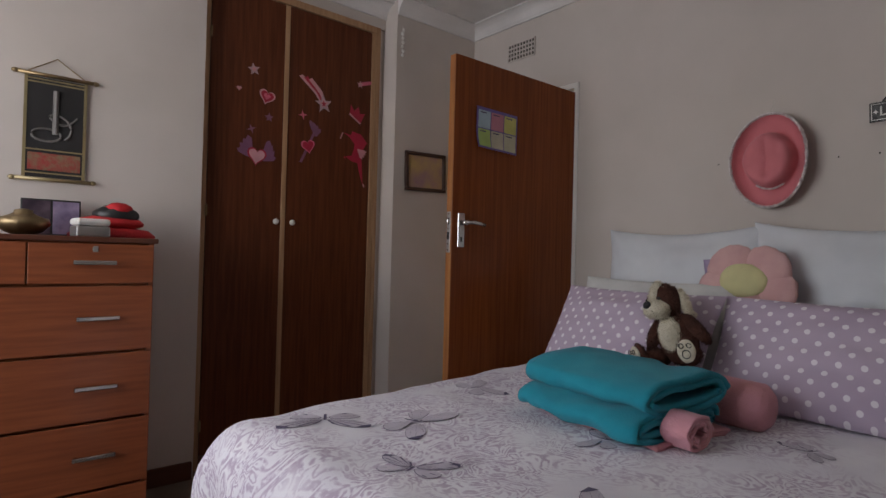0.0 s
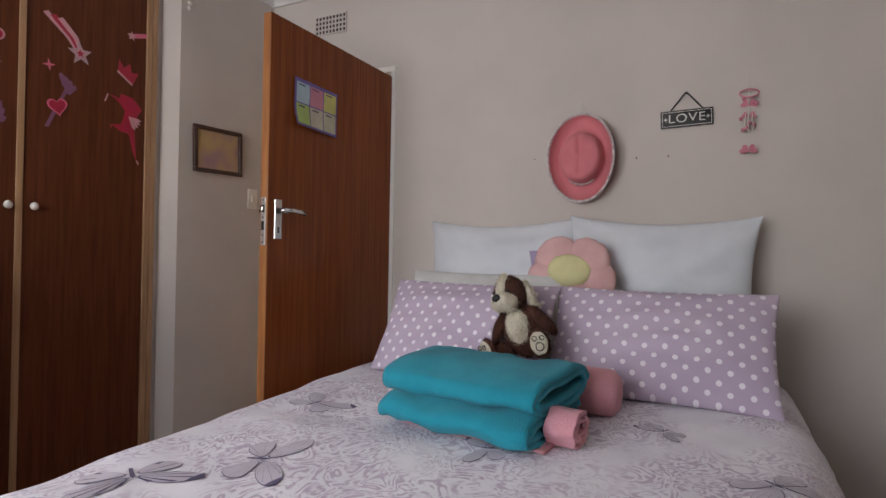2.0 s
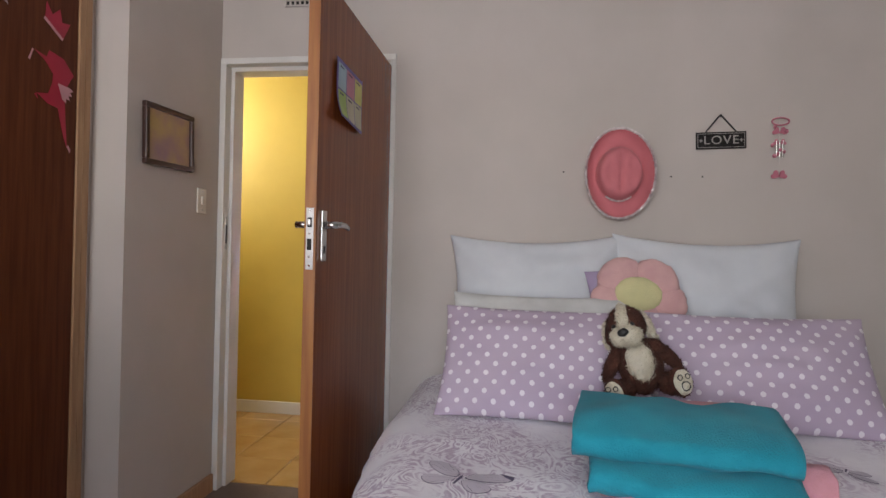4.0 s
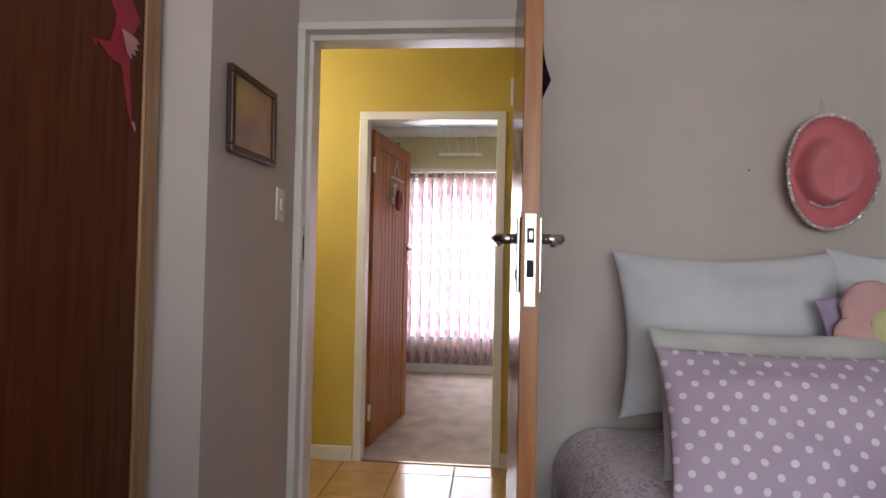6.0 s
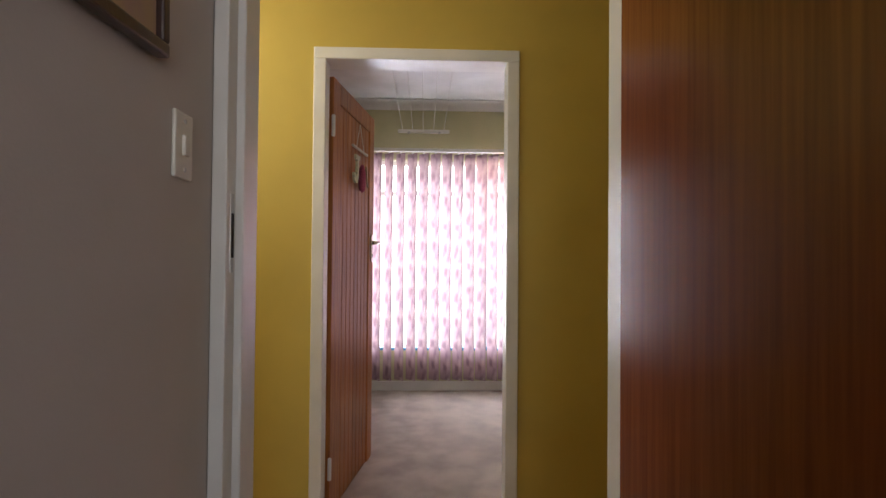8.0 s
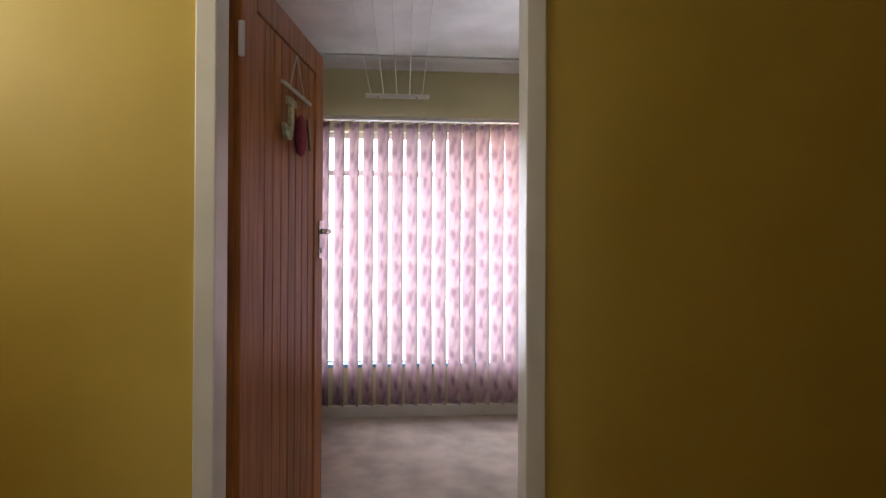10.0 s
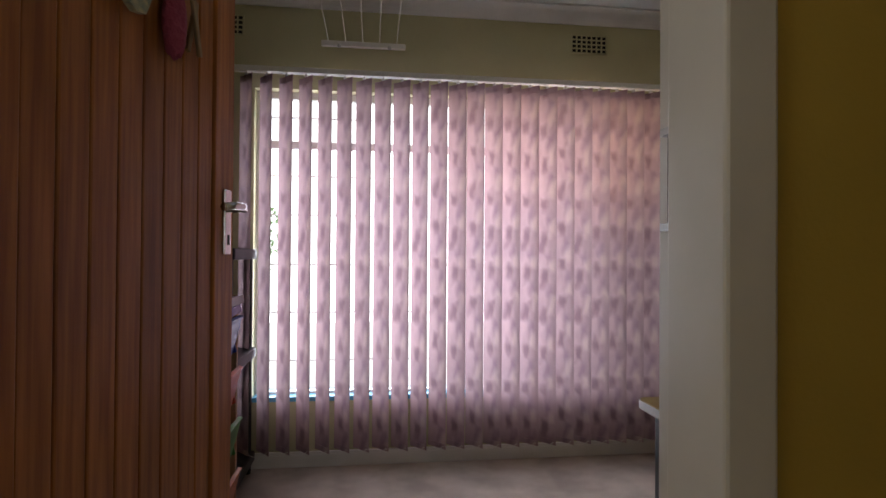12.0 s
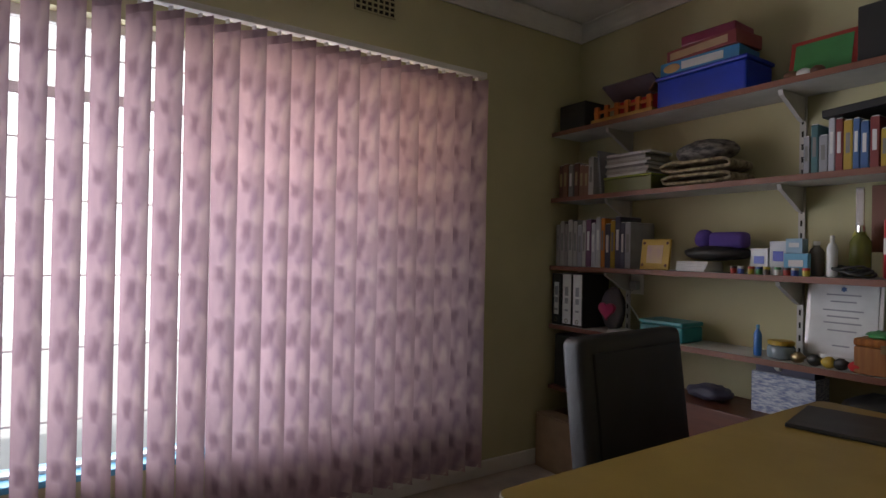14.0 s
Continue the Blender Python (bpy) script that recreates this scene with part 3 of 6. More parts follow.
part("plinth", span(0.046, 1.054, 0.0, 0.03, 0.0, 0.066), DARKTOP, wardrobe)


def star_pts(n, r1, r2, turn=90.0):
    return [((r1 if k % 2 == 0 else r2) * math.cos(radians(turn + k * 180 / n)), (r1 if k % 2 == 0 else r2) * math.sin(radians(turn + k * 180 / n))) for k in range(2 * n)]


def heart_pts(s, n=28):
    return [(s * 16 * math.sin(t) ** 3 / 17, s * (13 * math.cos(t) - 5 * math.cos(2 * t) - 2 * math.cos(3 * t) - math.cos(4 * t)) / 17) for t in [-2 * math.pi * k / n for k in range(n)]]


S_PINK = plain("pink_sticker_vinyl", (0.68, 0.15, 0.24), 0.4)
S_ROSE = plain("pale_pink_sticker_vinyl", (0.62, 0.32, 0.35), 0.4)
S_RED = plain("crimson_sticker_vinyl", (0.40, 0.012, 0.045), 0.4)
S_PURP = plain("dim_purple_sticker_vinyl", (0.22, 0.09, 0.17), 0.4)
S_GREY = plain("silver_grey_sticker_vinyl", (0.48, 0.34, 0.38), 0.4)


def sticker(name, label, x, z, layers, turn=0.0):
    """Layers of (outline, material), each one a little prouder than the last, on the wardrobe doors."""
    st = thing(name, label, "sticker", pose(x + 0.02, 3.2885, z, 90, 0, 0) @ pose(0, 0, 0, 0, 0, turn), "stickers on the wardrobe")
    for k, (pts, m_) in enumerate(layers):
        part("vinyl", bm_outline(pts, 0.0008, Matrix.Translation((0, 0, k * 0.0009))), m_, st)


def shifted(pts, dx, dy, a=0.0, s=1.0):
    c, sn = math.cos(radians(a)), math.sin(radians(a))
    return [(dx + s * (x * c - y * sn), dy + s * (x * sn + y * c)) for x, y in pts]


def feather_wing(side, s):
    out = []
    for k in range(4):
        out.append(shifted([(0, -0.008), (0.04, -0.012), (0.05, 0.0), (0.04, 0.008), (0, 0.004)], side * 0.035, -0.01 + k * 0.012, 90 - side * (70 - k * 17), s))
    return out


sticker("star_sticker", "silvery five-pointed star sticker on the wardrobe door", 1.45, 2.06, [(star_pts(5, 0.035, 0.016), S_GREY), (star_pts(5, 0.016, 0.008), S_ROSE)], 12)
sticker("dot_sticker", "small pale pink heart sticker on the wardrobe", 1.375, 1.945, [(heart_pts(0.014), S_ROSE)])
sticker("heart_sticker", "pink outlined red heart sticker on the wardrobe", 1.525, 1.93, [(heart_pts(0.048), S_ROSE), (heart_pts(0.038), S_RED), (heart_pts(0.02), S_PINK)], -14)
sticker("star_sticker", "dim grey star sticker on the wardrobe door", 1.54, 1.82, [(star_pts(5, 0.024, 0.012), S_PURP)])
sticker("sparkle_sticker", "dim four-pointed sparkle sticker on the wardrobe", 1.445, 1.745, [(star_pts(4, 0.026, 0.008), S_PURP)], 20)
wings = [(w_, S_PURP) for sd in (-1, 1) for w_ in feather_wing(sd, 1.5)]
sticker("winged_heart_sticker", "pink heart sticker with purple wings on the wardrobe", 1.475, 1.605, wings + [(heart_pts(0.056), S_RED), (heart_pts(0.046), S_ROSE)], -6)
tails = [([(-0.135 + k * 0.028, 0.15 - k * 0.008), (-0.112 + k * 0.028, 0.158 - k * 0.008), (-0.03 + k * 0.015, 0.07), (0.0 + k * 0.008, 0.0), (-0.014 + k * 0.008, 0.0), (-0.05 + k * 0.015, 0.06)], (S_ROSE, S_RED, S_ROSE)[k]) for k in range(3)]
sticker("shooting_star_sticker", "pink shooting star sticker on the wardrobe door", 1.86, 1.955, tails + [(star_pts(5, 0.055, 0.024), S_GREY), (star_pts(5, 0.032, 0.014), S_ROSE), (star_pts(5, 0.018, 0.008), S_RED)], 8)
sticker("sparkle_sticker", "small orange-pink sparkle sticker on the wardrobe", 1.735, 1.87, [(star_pts(4, 0.028, 0.008), S_PINK)], 10)
arrow = [([(-0.07, -0.08), (-0.055, -0.085), (0.08, 0.09), (0.07, 0.1)], S_PURP)] + [(shifted(w_, 0.02, 0.05, 20), S_PURP) for w_ in feather_wing(1, 1.1)]
sticker("arrow_heart_sticker", "crimson heart sticker with an arrow on the wardrobe", 1.77, 1.70, arrow + [(heart_pts(0.045), S_PINK), (heart_pts(0.036), S_RED)], 14)
sticker("comet_sticker", "small pink comet sticker on the wardrobe door", 2.10, 2.12, [([(0, -0.01), (0.075, 0.015), (0.09, 0.035), (0.07, 0.035), (0, 0.012)], S_PINK), (star_pts(5, 0.024, 0.011), S_ROSE)])
sticker("crown_sticker", "crimson crown sticker with a dotted band", 2.075, 1.93, [([(-0.04, 0.0), (0.035, -0.045), (0.065, 0.02), (0.03, 0.012), (0.02, 0.055), (-0.01, 0.025), (-0.035, 0.06)], S_RED), ([(-0.046, -0.002), (0.03, -0.05), (0.036, -0.042), (-0.04, 0.007)], S_ROSE)])
body_pts = [(-0.03, 0.115), (0.03, 0.105), (0.075, 0.06), (0.05, 0.02), (0.035, -0.01), (0.04, -0.06), (0.045, -0.12), (0.052, -0.2), (0.035, -0.16), (0.01, -0.07), (-0.03, -0.065), (-0.075, -0.04), (-0.07, -0.06), (-0.085, -0.045), (-0.03, -0.03), (-0.015, 0.01), (-0.012, 0.04), (-0.045, 0.075), (-0.09, 0.1), (-0.04, 0.09)]
fan = [(shifted([(0, -0.003), (0.05, -0.010), (0.066, 0.0), (0.05, 0.007), (0, 0.003)], 0.008, 0.012, a), S_ROSE) for a in (-8, -24, -42, -60)]
sticker("fairy_sticker", "crimson fairy silhouette sticker with a pale wing", 2.085, 1.715, [(body_pts, S_RED)] + fan + [([(-0.115, 0.06), (-0.108, 0.058), (-0.095, 0.095), (-0.1, 0.098)], S_ROSE), ([(0.045, -0.195), (0.058, -0.215), (0.062, -0.205), (0.052, -0.19)], S_ROSE)])

# ---- bedroom: chest of drawers and what stands on it ----
chest = thing("chest_of_drawers", "orange cherry chest of drawers with chrome bar handles", "chest of drawers", pose(0.05, 2.76, 0))
CW, CD, CH = 0.85, 0.43, 1.138
bm = span(0, 0.018, 0.012, CD, 0, CH - 0.02)
span(CW - 0.018, CW, 0.012, CD, 0, CH - 0.02, bm=bm)
span(0.018, CW - 0.018, 0.03, CD, 0.01, CH - 0.02, bm=bm)
part("body", bm, CHESTWOOD, chest)
part("top", span(-0.012, CW + 0.012, -0.006, CD + 0.005, CH - 0.02, CH, 0.004), DARKTOP, chest, "dark edged top board")
rows_z = [(0.965, 1.115), (0.715, 0.96), (0.465, 0.71), (0.215, 0.46), (0.08, 0.21)]
for k, (z0, z1) in enumerate(rows_z):
    for x0, x1 in (((0.004, CW / 2 + 0.025), (CW / 2 + 0.03, CW - 0.004)) if k == 0 else ((0.004, CW - 0.004),)):
        dr = part("drawer", span(x0, x1, -0.004, 0.0115, z0 + 0.003, z1 - 0.003, 0.002), CHESTWOOD, chest)
        hx = (x0 + x1) / 2 if k == 0 else None
        for hc in ([hx] if hx else [0.22, CW - 0.185]):
            zc = (z0 + z1) / 2 + 0.004
            hb = bm_box(0.135, 0.010, 0.016, (hc, -0.028, zc), 0.003)
            for dx in (-0.055, 0.055):
                bm_box(0.010, 0.022, 0.012, (hc + dx, -0.015, zc), 0.002, bm=hb)
            part("handle", hb, CHROME, dr, "chrome bar handle")
        if k == 0 and x0 > 0.2:
            part("lock", bm_cyl(0.009, 0.006, ((x0 + x1) / 2, -0.007, z1 - 0.022), "y", 14), CHROME, dr, "small chrome lock with a key")
            kb = bm_box(0.016, 0.003, 0.022, ((x0 + x1) / 2, -0.024, z1 - 0.022), 0.001)
            bm_box(0.006, 0.012, 0.003, ((x0 + x1) / 2, -0.016, z1 - 0.022), 0.0, bm=kb)
            part("key", kb, STEELW, dr)
part("plinth", span(0.01, CW - 0.01, 0.015, 0.03, 0.0, 0.07), DARKTOP, chest)
TOPZ = CH

bowl_ = bm_lathe([(0.03, 0), (0.06, 0.012), (0.085, 0.04), (0.08, 0.06), (0.05, 0.07), (0.028, 0.082), (0.03, 0.09), (0.012, 0.096)], seg=30)
solo("brass_pot", bowl_, BRASS, "squat tarnished brass pot on the chest of drawers", "pot", pose(0.50, 2.95, TOPZ), smooth=True)
PHOTO_D = mat("dark_portrait_photo", (0.10, 0.07, 0.09), 0.25, dark=(0.03, 0.02, 0.03), scale=12, bump=0)
PHOTO_L = mat("lilac_photo_print", (0.30, 0.25, 0.36), 0.25, dark=(0.12, 0.09, 0.16), scale=14, bump=0)
pf = thing("photo_frame", "double photo frame with dim family pictures", "photo frame", pose(0.60, 3.12, TOPZ, -8))
part("frame", span(-0.10, 0.10, -0.008, 0.008, 0, 0.15, 0.003), BLACK, pf)
part("photo", span(-0.094, -0.004, -0.0105, -0.0085, 0.008, 0.142), PHOTO_D, pf)
part("photo", span(0.004, 0.094, -0.0105, -0.0085, 0.008, 0.142), PHOTO_L, pf)
box = thing("jewellery_box", "small silver trinket box with a rounded lid", "box", pose(0.70, 2.87, TOPZ, 0, 0, 12))
part("body", bm_box(0.115, 0.075, 0.04, (0, 0, 0.02), 0.006), STEELW, box)
part("lid", bm_box(0.119, 0.079, 0.028, (0, 0, 0.055), 0.012), WHITE, box, "pale mirrored lid")
cap = thing("baseball_cap", "red cap with a black band on the chest", "cap", pose(0.80, 3.02, TOPZ))
part("brim", bm_lathe([(0.155, 0), (0.158, 0.012), (0.13, 0.035), (0.05, 0.045)], seg=32, sy=0.75), RED, cap, "", True)
part("folded_brim", bm_ball(0.125, 0.085, 0.03, (-0.01, 0.0, 0.062), rough=0.08), RED, cap, "", True)
part("crown", bm_ball(0.085, 0.07, 0.045, (0.01, 0.0, 0.092), rough=0.1), BLACK, cap, "black mesh crown", True)
part("badge", bm_ball(0.05, 0.045, 0.028, (0.015, -0.022, 0.118), rough=0.1), RED, cap, "", True)

tap = thing("wall_hanging", "black and gold scroll hanging on wooden rods", "wall hanging", pose(0.61, 3.205, 1.36))
GOLD = plain("dull_gold_thread", (0.34, 0.27, 0.14), 0.4, 0.5)
TAPB = mat("black_woven_cloth", (0.016, 0.014, 0.014), 0.7, bump=0.3, fine=300)
part("cloth", span(-0.105, 0.105, -0.006, -0.002, 0.02, 0.43), TAPB, tap)
bm = span(-0.108, -0.097, -0.0085, -0.0065, 0.02, 0.44)
span(0.097, 0.108, -0.0085, -0.0065, 0.02, 0.44, bm=bm)
for z in (0.405, 0.418, 0.035, 0.13):
    span(-0.097, 0.097, -0.0085, -0.0065, z, z + 0.006, bm=bm)
part("gold_border", bm, GOLD, tap, "gold striped border")
part("lower_panel", span(-0.09, 0.09, -0.0085, -0.0065, 0.05, 0.12), mat("red_and_gold_embroidery", (0.20, 0.13, 0.07), 0.6, dark=(0.28, 0.035, 0.03), scale=40, bump=0.3), tap, "red and gold embroidered panel")
for z in (0.012, 0.44):
    rd = bm_cyl(0.008, 0.27, (0, -0.008, z), "x", 12)
    for sx in (-1, 1):
        bm_ball(0.014, 0.010, 0.010, (sx * 0.138, -0.008, z), bm=rd, seg=12)
    part("rod", rd, GOLD if z < 0.1 else BRASS, tap, "thin rod with knobbed ends", True)
part("cord", bm_tube([(-0.10, -0.008, 0.445), (0.0, -0.003, 0.515), (0.10, -0.008, 0.445)], 0.0025, 6), BRASS, tap, "hanging cord")
mo = bm_tube([(0.0 + 0.0 * k, -0.008, 0.20 + 0.02 * k) for k in range(10)], 0.011, 8)
bm_tube([(0.055 * math.cos(t), -0.008, 0.225 + 0.055 * math.sin(t)) for t in [-0.9 + k * 0.22 for k in range(14)]], 0.005, 6, bm=mo)
bm_tube([(-0.03 + 0.05 * math.cos(t), -0.008, 0.195 + 0.026 * math.sin(t)) for t in [k * 0.36 for k in range(18)]], 0.005, 6, bm=mo)
bm_tube([(-0.02 + 0.008 * k, -0.008, 0.27 - 0.010 * k + 0.0009 * k * k) for k in range(13)], 0.005, 6, bm=mo)
part("calligraphy", mo, mat("silver_grey_thread", (0.16, 0.15, 0.14), 0.5, 0.3, bump=0.3), tap, "silvery calligraphic motif")

# ---- bedroom: small things on the walls ----
pic = thing("picture_frame", "dark framed pastel painting on the beige wall", "picture", pose(2.535, 3.168, 1.625, 0, -1.5, 0))
PICM = mat("pastel_yellow_mauve_painting", (0.52, 0.38, 0.13), 0.4, dark=(0.33, 0.20, 0.24), scale=6, bump=0.02)
FRW = mat("dark_brown_moulding", (0.05, 0.022, 0.016), 0.35, bump=0.05)
part("backing", span(-0.15, 0.15, -0.012, -0.002, -0.115, 0.115), FRW, pic)
part("painting", span(-0.135, 0.135, -0.0145, -0.0125, -0.10, 0.10), PICM, pic)
for a in ((-0.16, 0.16, 0.10, 0.122), (-0.16, 0.16, -0.122, -0.10), (-0.16, -0.138, -0.10, 0.10), (0.138, 0.16, -0.10, 0.10)):
    part("moulding", span(a[0], a[1], -0.025, -0.004, a[2], a[3], 0.004), FRW, pic)


def switch_plate(name, m, label):
    sw = thing(name, label, "light switch", m)
    part("plate", bm_box(0.07, 0.008, 0.115, (0, -0.004, 0), 0.004), PLATE, sw)
    part("rocker", bm_box(0.02, 0.008, 0.036, (0, -0.010, 0), 0.003), PLATE, sw)
    for z in (-0.042, 0.042):
        part("screw", bm_cyl(0.004, 0.002, (0, -0.009, z), "y", 10), STEELW, sw)
    return sw


switch_plate("light_switch", pose(2.795, 3.169, 1.392), "cream rocker light switch beside the door")


def air_vent(name, m, nx, nz, label, material):
    """An air brick: a plate with square holes."""
    av = thing(name, label, "air vent", m)
    W, H_ = 0.215, 0.105
    bm = bmesh.new()
    cw, chh = W / nx, H_ / nz
    part("backing", span(-W / 2, W / 2, -0.003, -0.001, -H_ / 2, H_ / 2), DARKHOLE, av)
    for k in range(nx + 1):
        span(-W / 2 + k * cw - 0.004, -W / 2 + k * cw + 0.004, -0.010, -0.0035, -H_ / 2 - 0.004, H_ / 2 + 0.004, bm=bm)
    for k in range(nz + 1):
        span(-W / 2 - 0.004, W / 2 + 0.004, -0.0095, -0.004, -H_ / 2 + k * chh - 0.004, -H_ / 2 + k * chh + 0.004, bm=bm)
    part("grille", bm, material, av)


air_vent("air_vent", pose(2.944, 2.735, 2.395, 0, 0, -90), 9, 4, "painted air brick high on the wall", WALL)
air_vent("air_vent", pose(6.914, 1.435, 2.44, 0, 0, -90), 7, 4, "green painted air brick above the window", GREEN)
air_vent("air_vent", pose(6.914, 3.53, 2.44, 0, 0, -90), 7, 4, "green painted air brick above the window", GREEN)

orn = thing("hanging_charm", "small white beaded charm hanging near the ceiling", "ornament", pose(2.335, 3.166, 2.30))
part("cord", bm_tube([(0, -0.004, 0.2), (0, -0.006, 0.0)], 0.0015, 6), STRING, orn)
for k in range(7):
    part("bead", bm_ball(0.009 + 0.003 * (k % 2), 0.007, 0.011, (0.004 * math.sin(k * 2.3), -0.008, 0.02 + k * 0.026), seg=10), WHITE, orn, "", True)

plan = thing("weekly_planner", "colourful curled weekly planner sheet on the door", "paper", pose(2.315, 2.316, 1.72, 0, 1, -0.8))


def sheet_bm(x0, x1, z0, z1, off):
    bm = bmesh.new()
    n = 10
    rows_ = []
    for j in range(n + 1):
        zz = z0 + (z1 - z0) * j / n
        rows_.append([bm.verts.new((x0 + (x1 - x0) * i / n, -off - 0.022 * max(0.0, -zz / 0.1) ** 2 * max(0, 0.5 - (x0 + (x1 - x0) * i / n) * 3), zz)) for i in range(n + 1)])
    for j in range(n):
        for i in range(n):
            bm.faces.new((rows_[j][i], rows_[j][i + 1], rows_[j + 1][i + 1], rows_[j + 1][i]))
    return bm


part("sheet", sheet_bm(-0.14, 0.14, -0.10, 0.10, 0.001), plain("violet_border_print", (0.16, 0.12, 0.38), 0.5), plan)
cells = [((-0.13, -0.05), (0.0, 0.085), (0.42, 0.55, 0.62)), ((-0.045, 0.04), (0.0, 0.085), (0.60, 0.24, 0.32)), ((0.045, 0.13), (0.0, 0.085), (0.62, 0.60, 0.18)),
         ((-0.13, -0.05), (-0.09, -0.005), (0.42, 0.56, 0.16)), ((-0.045, 0.04), (-0.09, -0.005), (0.60, 0.55, 0.42)), ((0.045, 0.13), (-0.09, -0.005), (0.58, 0.56, 0.40))]
for k, ((x0, x1), (z0, z1), c) in enumerate(cells):
    part("coloured_box", sheet_bm(x0, x1, z0, z1, 0.003), plain("planner_ink_%s" % "abcdef"[k], c, 0.5), plan)
    tb = sheet_bm(x0 + 0.012, x1 - 0.03, z1 - 0.014, z1 - 0.008, 0.0045)
    part("heading_bar", tb, PRINT, plan, "dark line of tiny writing")

for yy, zz in ((1.06, 1.53), (0.93, 1.53), (1.52, 1.55)):
    solo("nail_hole", bm_cyl(0.0035, 0.002, (0, 0, 0), "x", 8), DARKHOLE, "tiny dark nail hole in the wall", "nail hole", pose(2.9445, yy, zz), "nail holes in the bedroom wall")

# hat on a hook: an oval brim, pinched crown and sequinned edge; local z points away from the wall
hat = thing("cowboy_hat", "salmon pink felt cowboy hat with a sequinned brim", "hat", pose(2.932, 1.288, 1.535, 90, 0, -90))
bm = bmesh.new()
rings = []
prof = [(1.0, 0.070), (0.975, 0.056), (0.90, 0.036), (0.80, 0.024), (0.70, 0.020), (0.665, 0.026), (0.645, 0.050), (0.62, 0.090), (0.585, 0.120), (0.52, 0.138), (0.42, 0.140), (0.30, 0.136), (0.15, 0.130), (0.02, 0.126)]
for r, z in prof:
    ring_ = []
    for k in range(56):
        a = 2 * math.pi * k / 56
        up_ = math.sin(a)
        x, y = r * 0.144 * math.cos(a), r * 0.194 * up_
        if r < 0.69:
            # the crown narrows towards its front and leans off the middle
            tall = min(1.0, (0.69 - r) / 0.12)
            x *= 1.0 - 0.16 * tall * max(0.0, up_)
            y = y * (0.90 - 0.04 * tall) + 0.002
        z_ = z
        if r > 0.7:
            z_ += (0.022 * math.cos(a) ** 2 - 0.014 * up_ ** 2) * ((r - 0.7) / 0.3)
        if r < 0.6:
            t_ = min(1, (0.6 - r) / 0.16)
            z_ -= t_ * (0.034 * math.exp(-((abs(x) - 0.048) / 0.016) ** 2) * (0.4 + 0.6 * max(0.0, up_)) + 0.020 * math.exp(-(x / 0.014) ** 2)) - 0.016 * y * t_ / 0.1
        ring_.append(bm.verts.new((x, y, max(0.006, z_ * 0.78))))
    rings.append(ring_)
for a_, b_ in zip(rings, rings[1:]):
    for k in range(56):
        bm.faces.new((a_[k], a_[(k + 1) % 56], b_[(k + 1) % 56], b_[k]))
bm.faces.new(rings[-1])
bmesh.ops.recalc_face_normals(bm, faces=bm.faces)
edge_pts = [tuple(v.co) for v in rings[0]]
hb = part("felt", bm, HATP, hat, "", True)
sol = hb.modifiers.new("thickness", "SOLIDIFY")
sol.thickness = 0.004
sq = bmesh.new()
for k in range(112):
    p, q = Vector(edge_pts[k // 2]), Vector(edge_pts[(k // 2 + 1) % 56])
    c = p.lerp(q, 0.5 * (k % 2)) * 1.005
    bm_ball(0.0075 + 0.002 * math.sin(k * 2.7), 0.0075, 0.006, tuple(c + Vector((0, 0, 0.004))), Euler((k * 1.3, k * 0.7, 0)).to_matrix().to_4x4(), bm=sq, seg=6)
part("sequin_trim", sq, SEQUIN, hat, "glittering silver sequin edging")
bd = bmesh.new()
for k in range(15):
    t = -0.62 + 1.24 * k / 14
    bm_ball(0.0065, 0.0055, 0.0045, (0.078 * math.sin(t * 1.1), -0.118 * math.cos(t * 0.9), 0.034), Euler((k, k * 2.0, 0)).to_matrix().to_4x4(), bm=bd, seg=8)
part("band", bd, SEQUIN, hat, "short braided silver band")
hk = bm_tube([(-0.018, 0.17, 0.02), (0.0, 0.262, 0.004), (0.018, 0.17, 0.02)], 0.0014, 6)
part("string", hk, STRING, hat)

sign = thing("love_sign", "black metal LOVE plaque hanging by a ribbon", "sign", pose(2.938, 0.86, 1.685, 90, 0, -90) @ pose(0, 0, 0, 0, 0, 1.5))
part("plaque", bm_box(0.205, 0.074, 0.008, (0, 0, 0.001), 0.002), SIGN, sign)
bm = span(-0.096, 0.096, 0.0285, 0.0305, 0.005, 0.0065)
span(-0.096, 0.096, -0.0305, -0.0285, 0.005, 0.0065, bm=bm)
span(-0.096, -0.094, -0.0285, 0.0285, 0.005, 0.0065, bm=bm)
span(0.094, 0.096, -0.0285, 0.0285, 0.005, 0.0065, bm=bm)
part("border_line", bm, SIGNT, sign)
for sx in (-1, 1):
    part("ornament", bm_outline(star_pts(4, 0.009, 0.004), 0.0015, Matrix.Translation((sx * 0.082, 0, 0.005))), SIGNT, sign)
bm = bm_tube([(-0.062, 0.037, 0.002), (-0.006, 0.105, 0.002)], 0.0035, 6)
bm_tube([(0.006, 0.105, 0.002), (0.062, 0.037, 0.002)], 0.0035, 6, bm=bm)
bm_ball(0.007, 0.006, 0.004, (0, 0.107, 0.002), bm=bm, seg=10)
part("ribbon", bm, BLACK, sign, "black hanging ribbon")


def lettering(name, text, size, m, parent, material, extrude=0.0008):
    cu = bpy.data.curves.new(name, "FONT")
    cu.body, cu.size, cu.align_x, cu.align_y, cu.extrude = text, size, "CENTER", "CENTER", extrude
    cu.space_character = 1.12
    tmp = bpy.data.objects.new(name, cu)
    me = bpy.data.meshes.new_from_object(tmp)
    bpy.data.objects.remove(tmp)
    me.transform(m)
    me.materials.append(material)
    ob = new(name, me)
    ob.parent = parent
    return ob


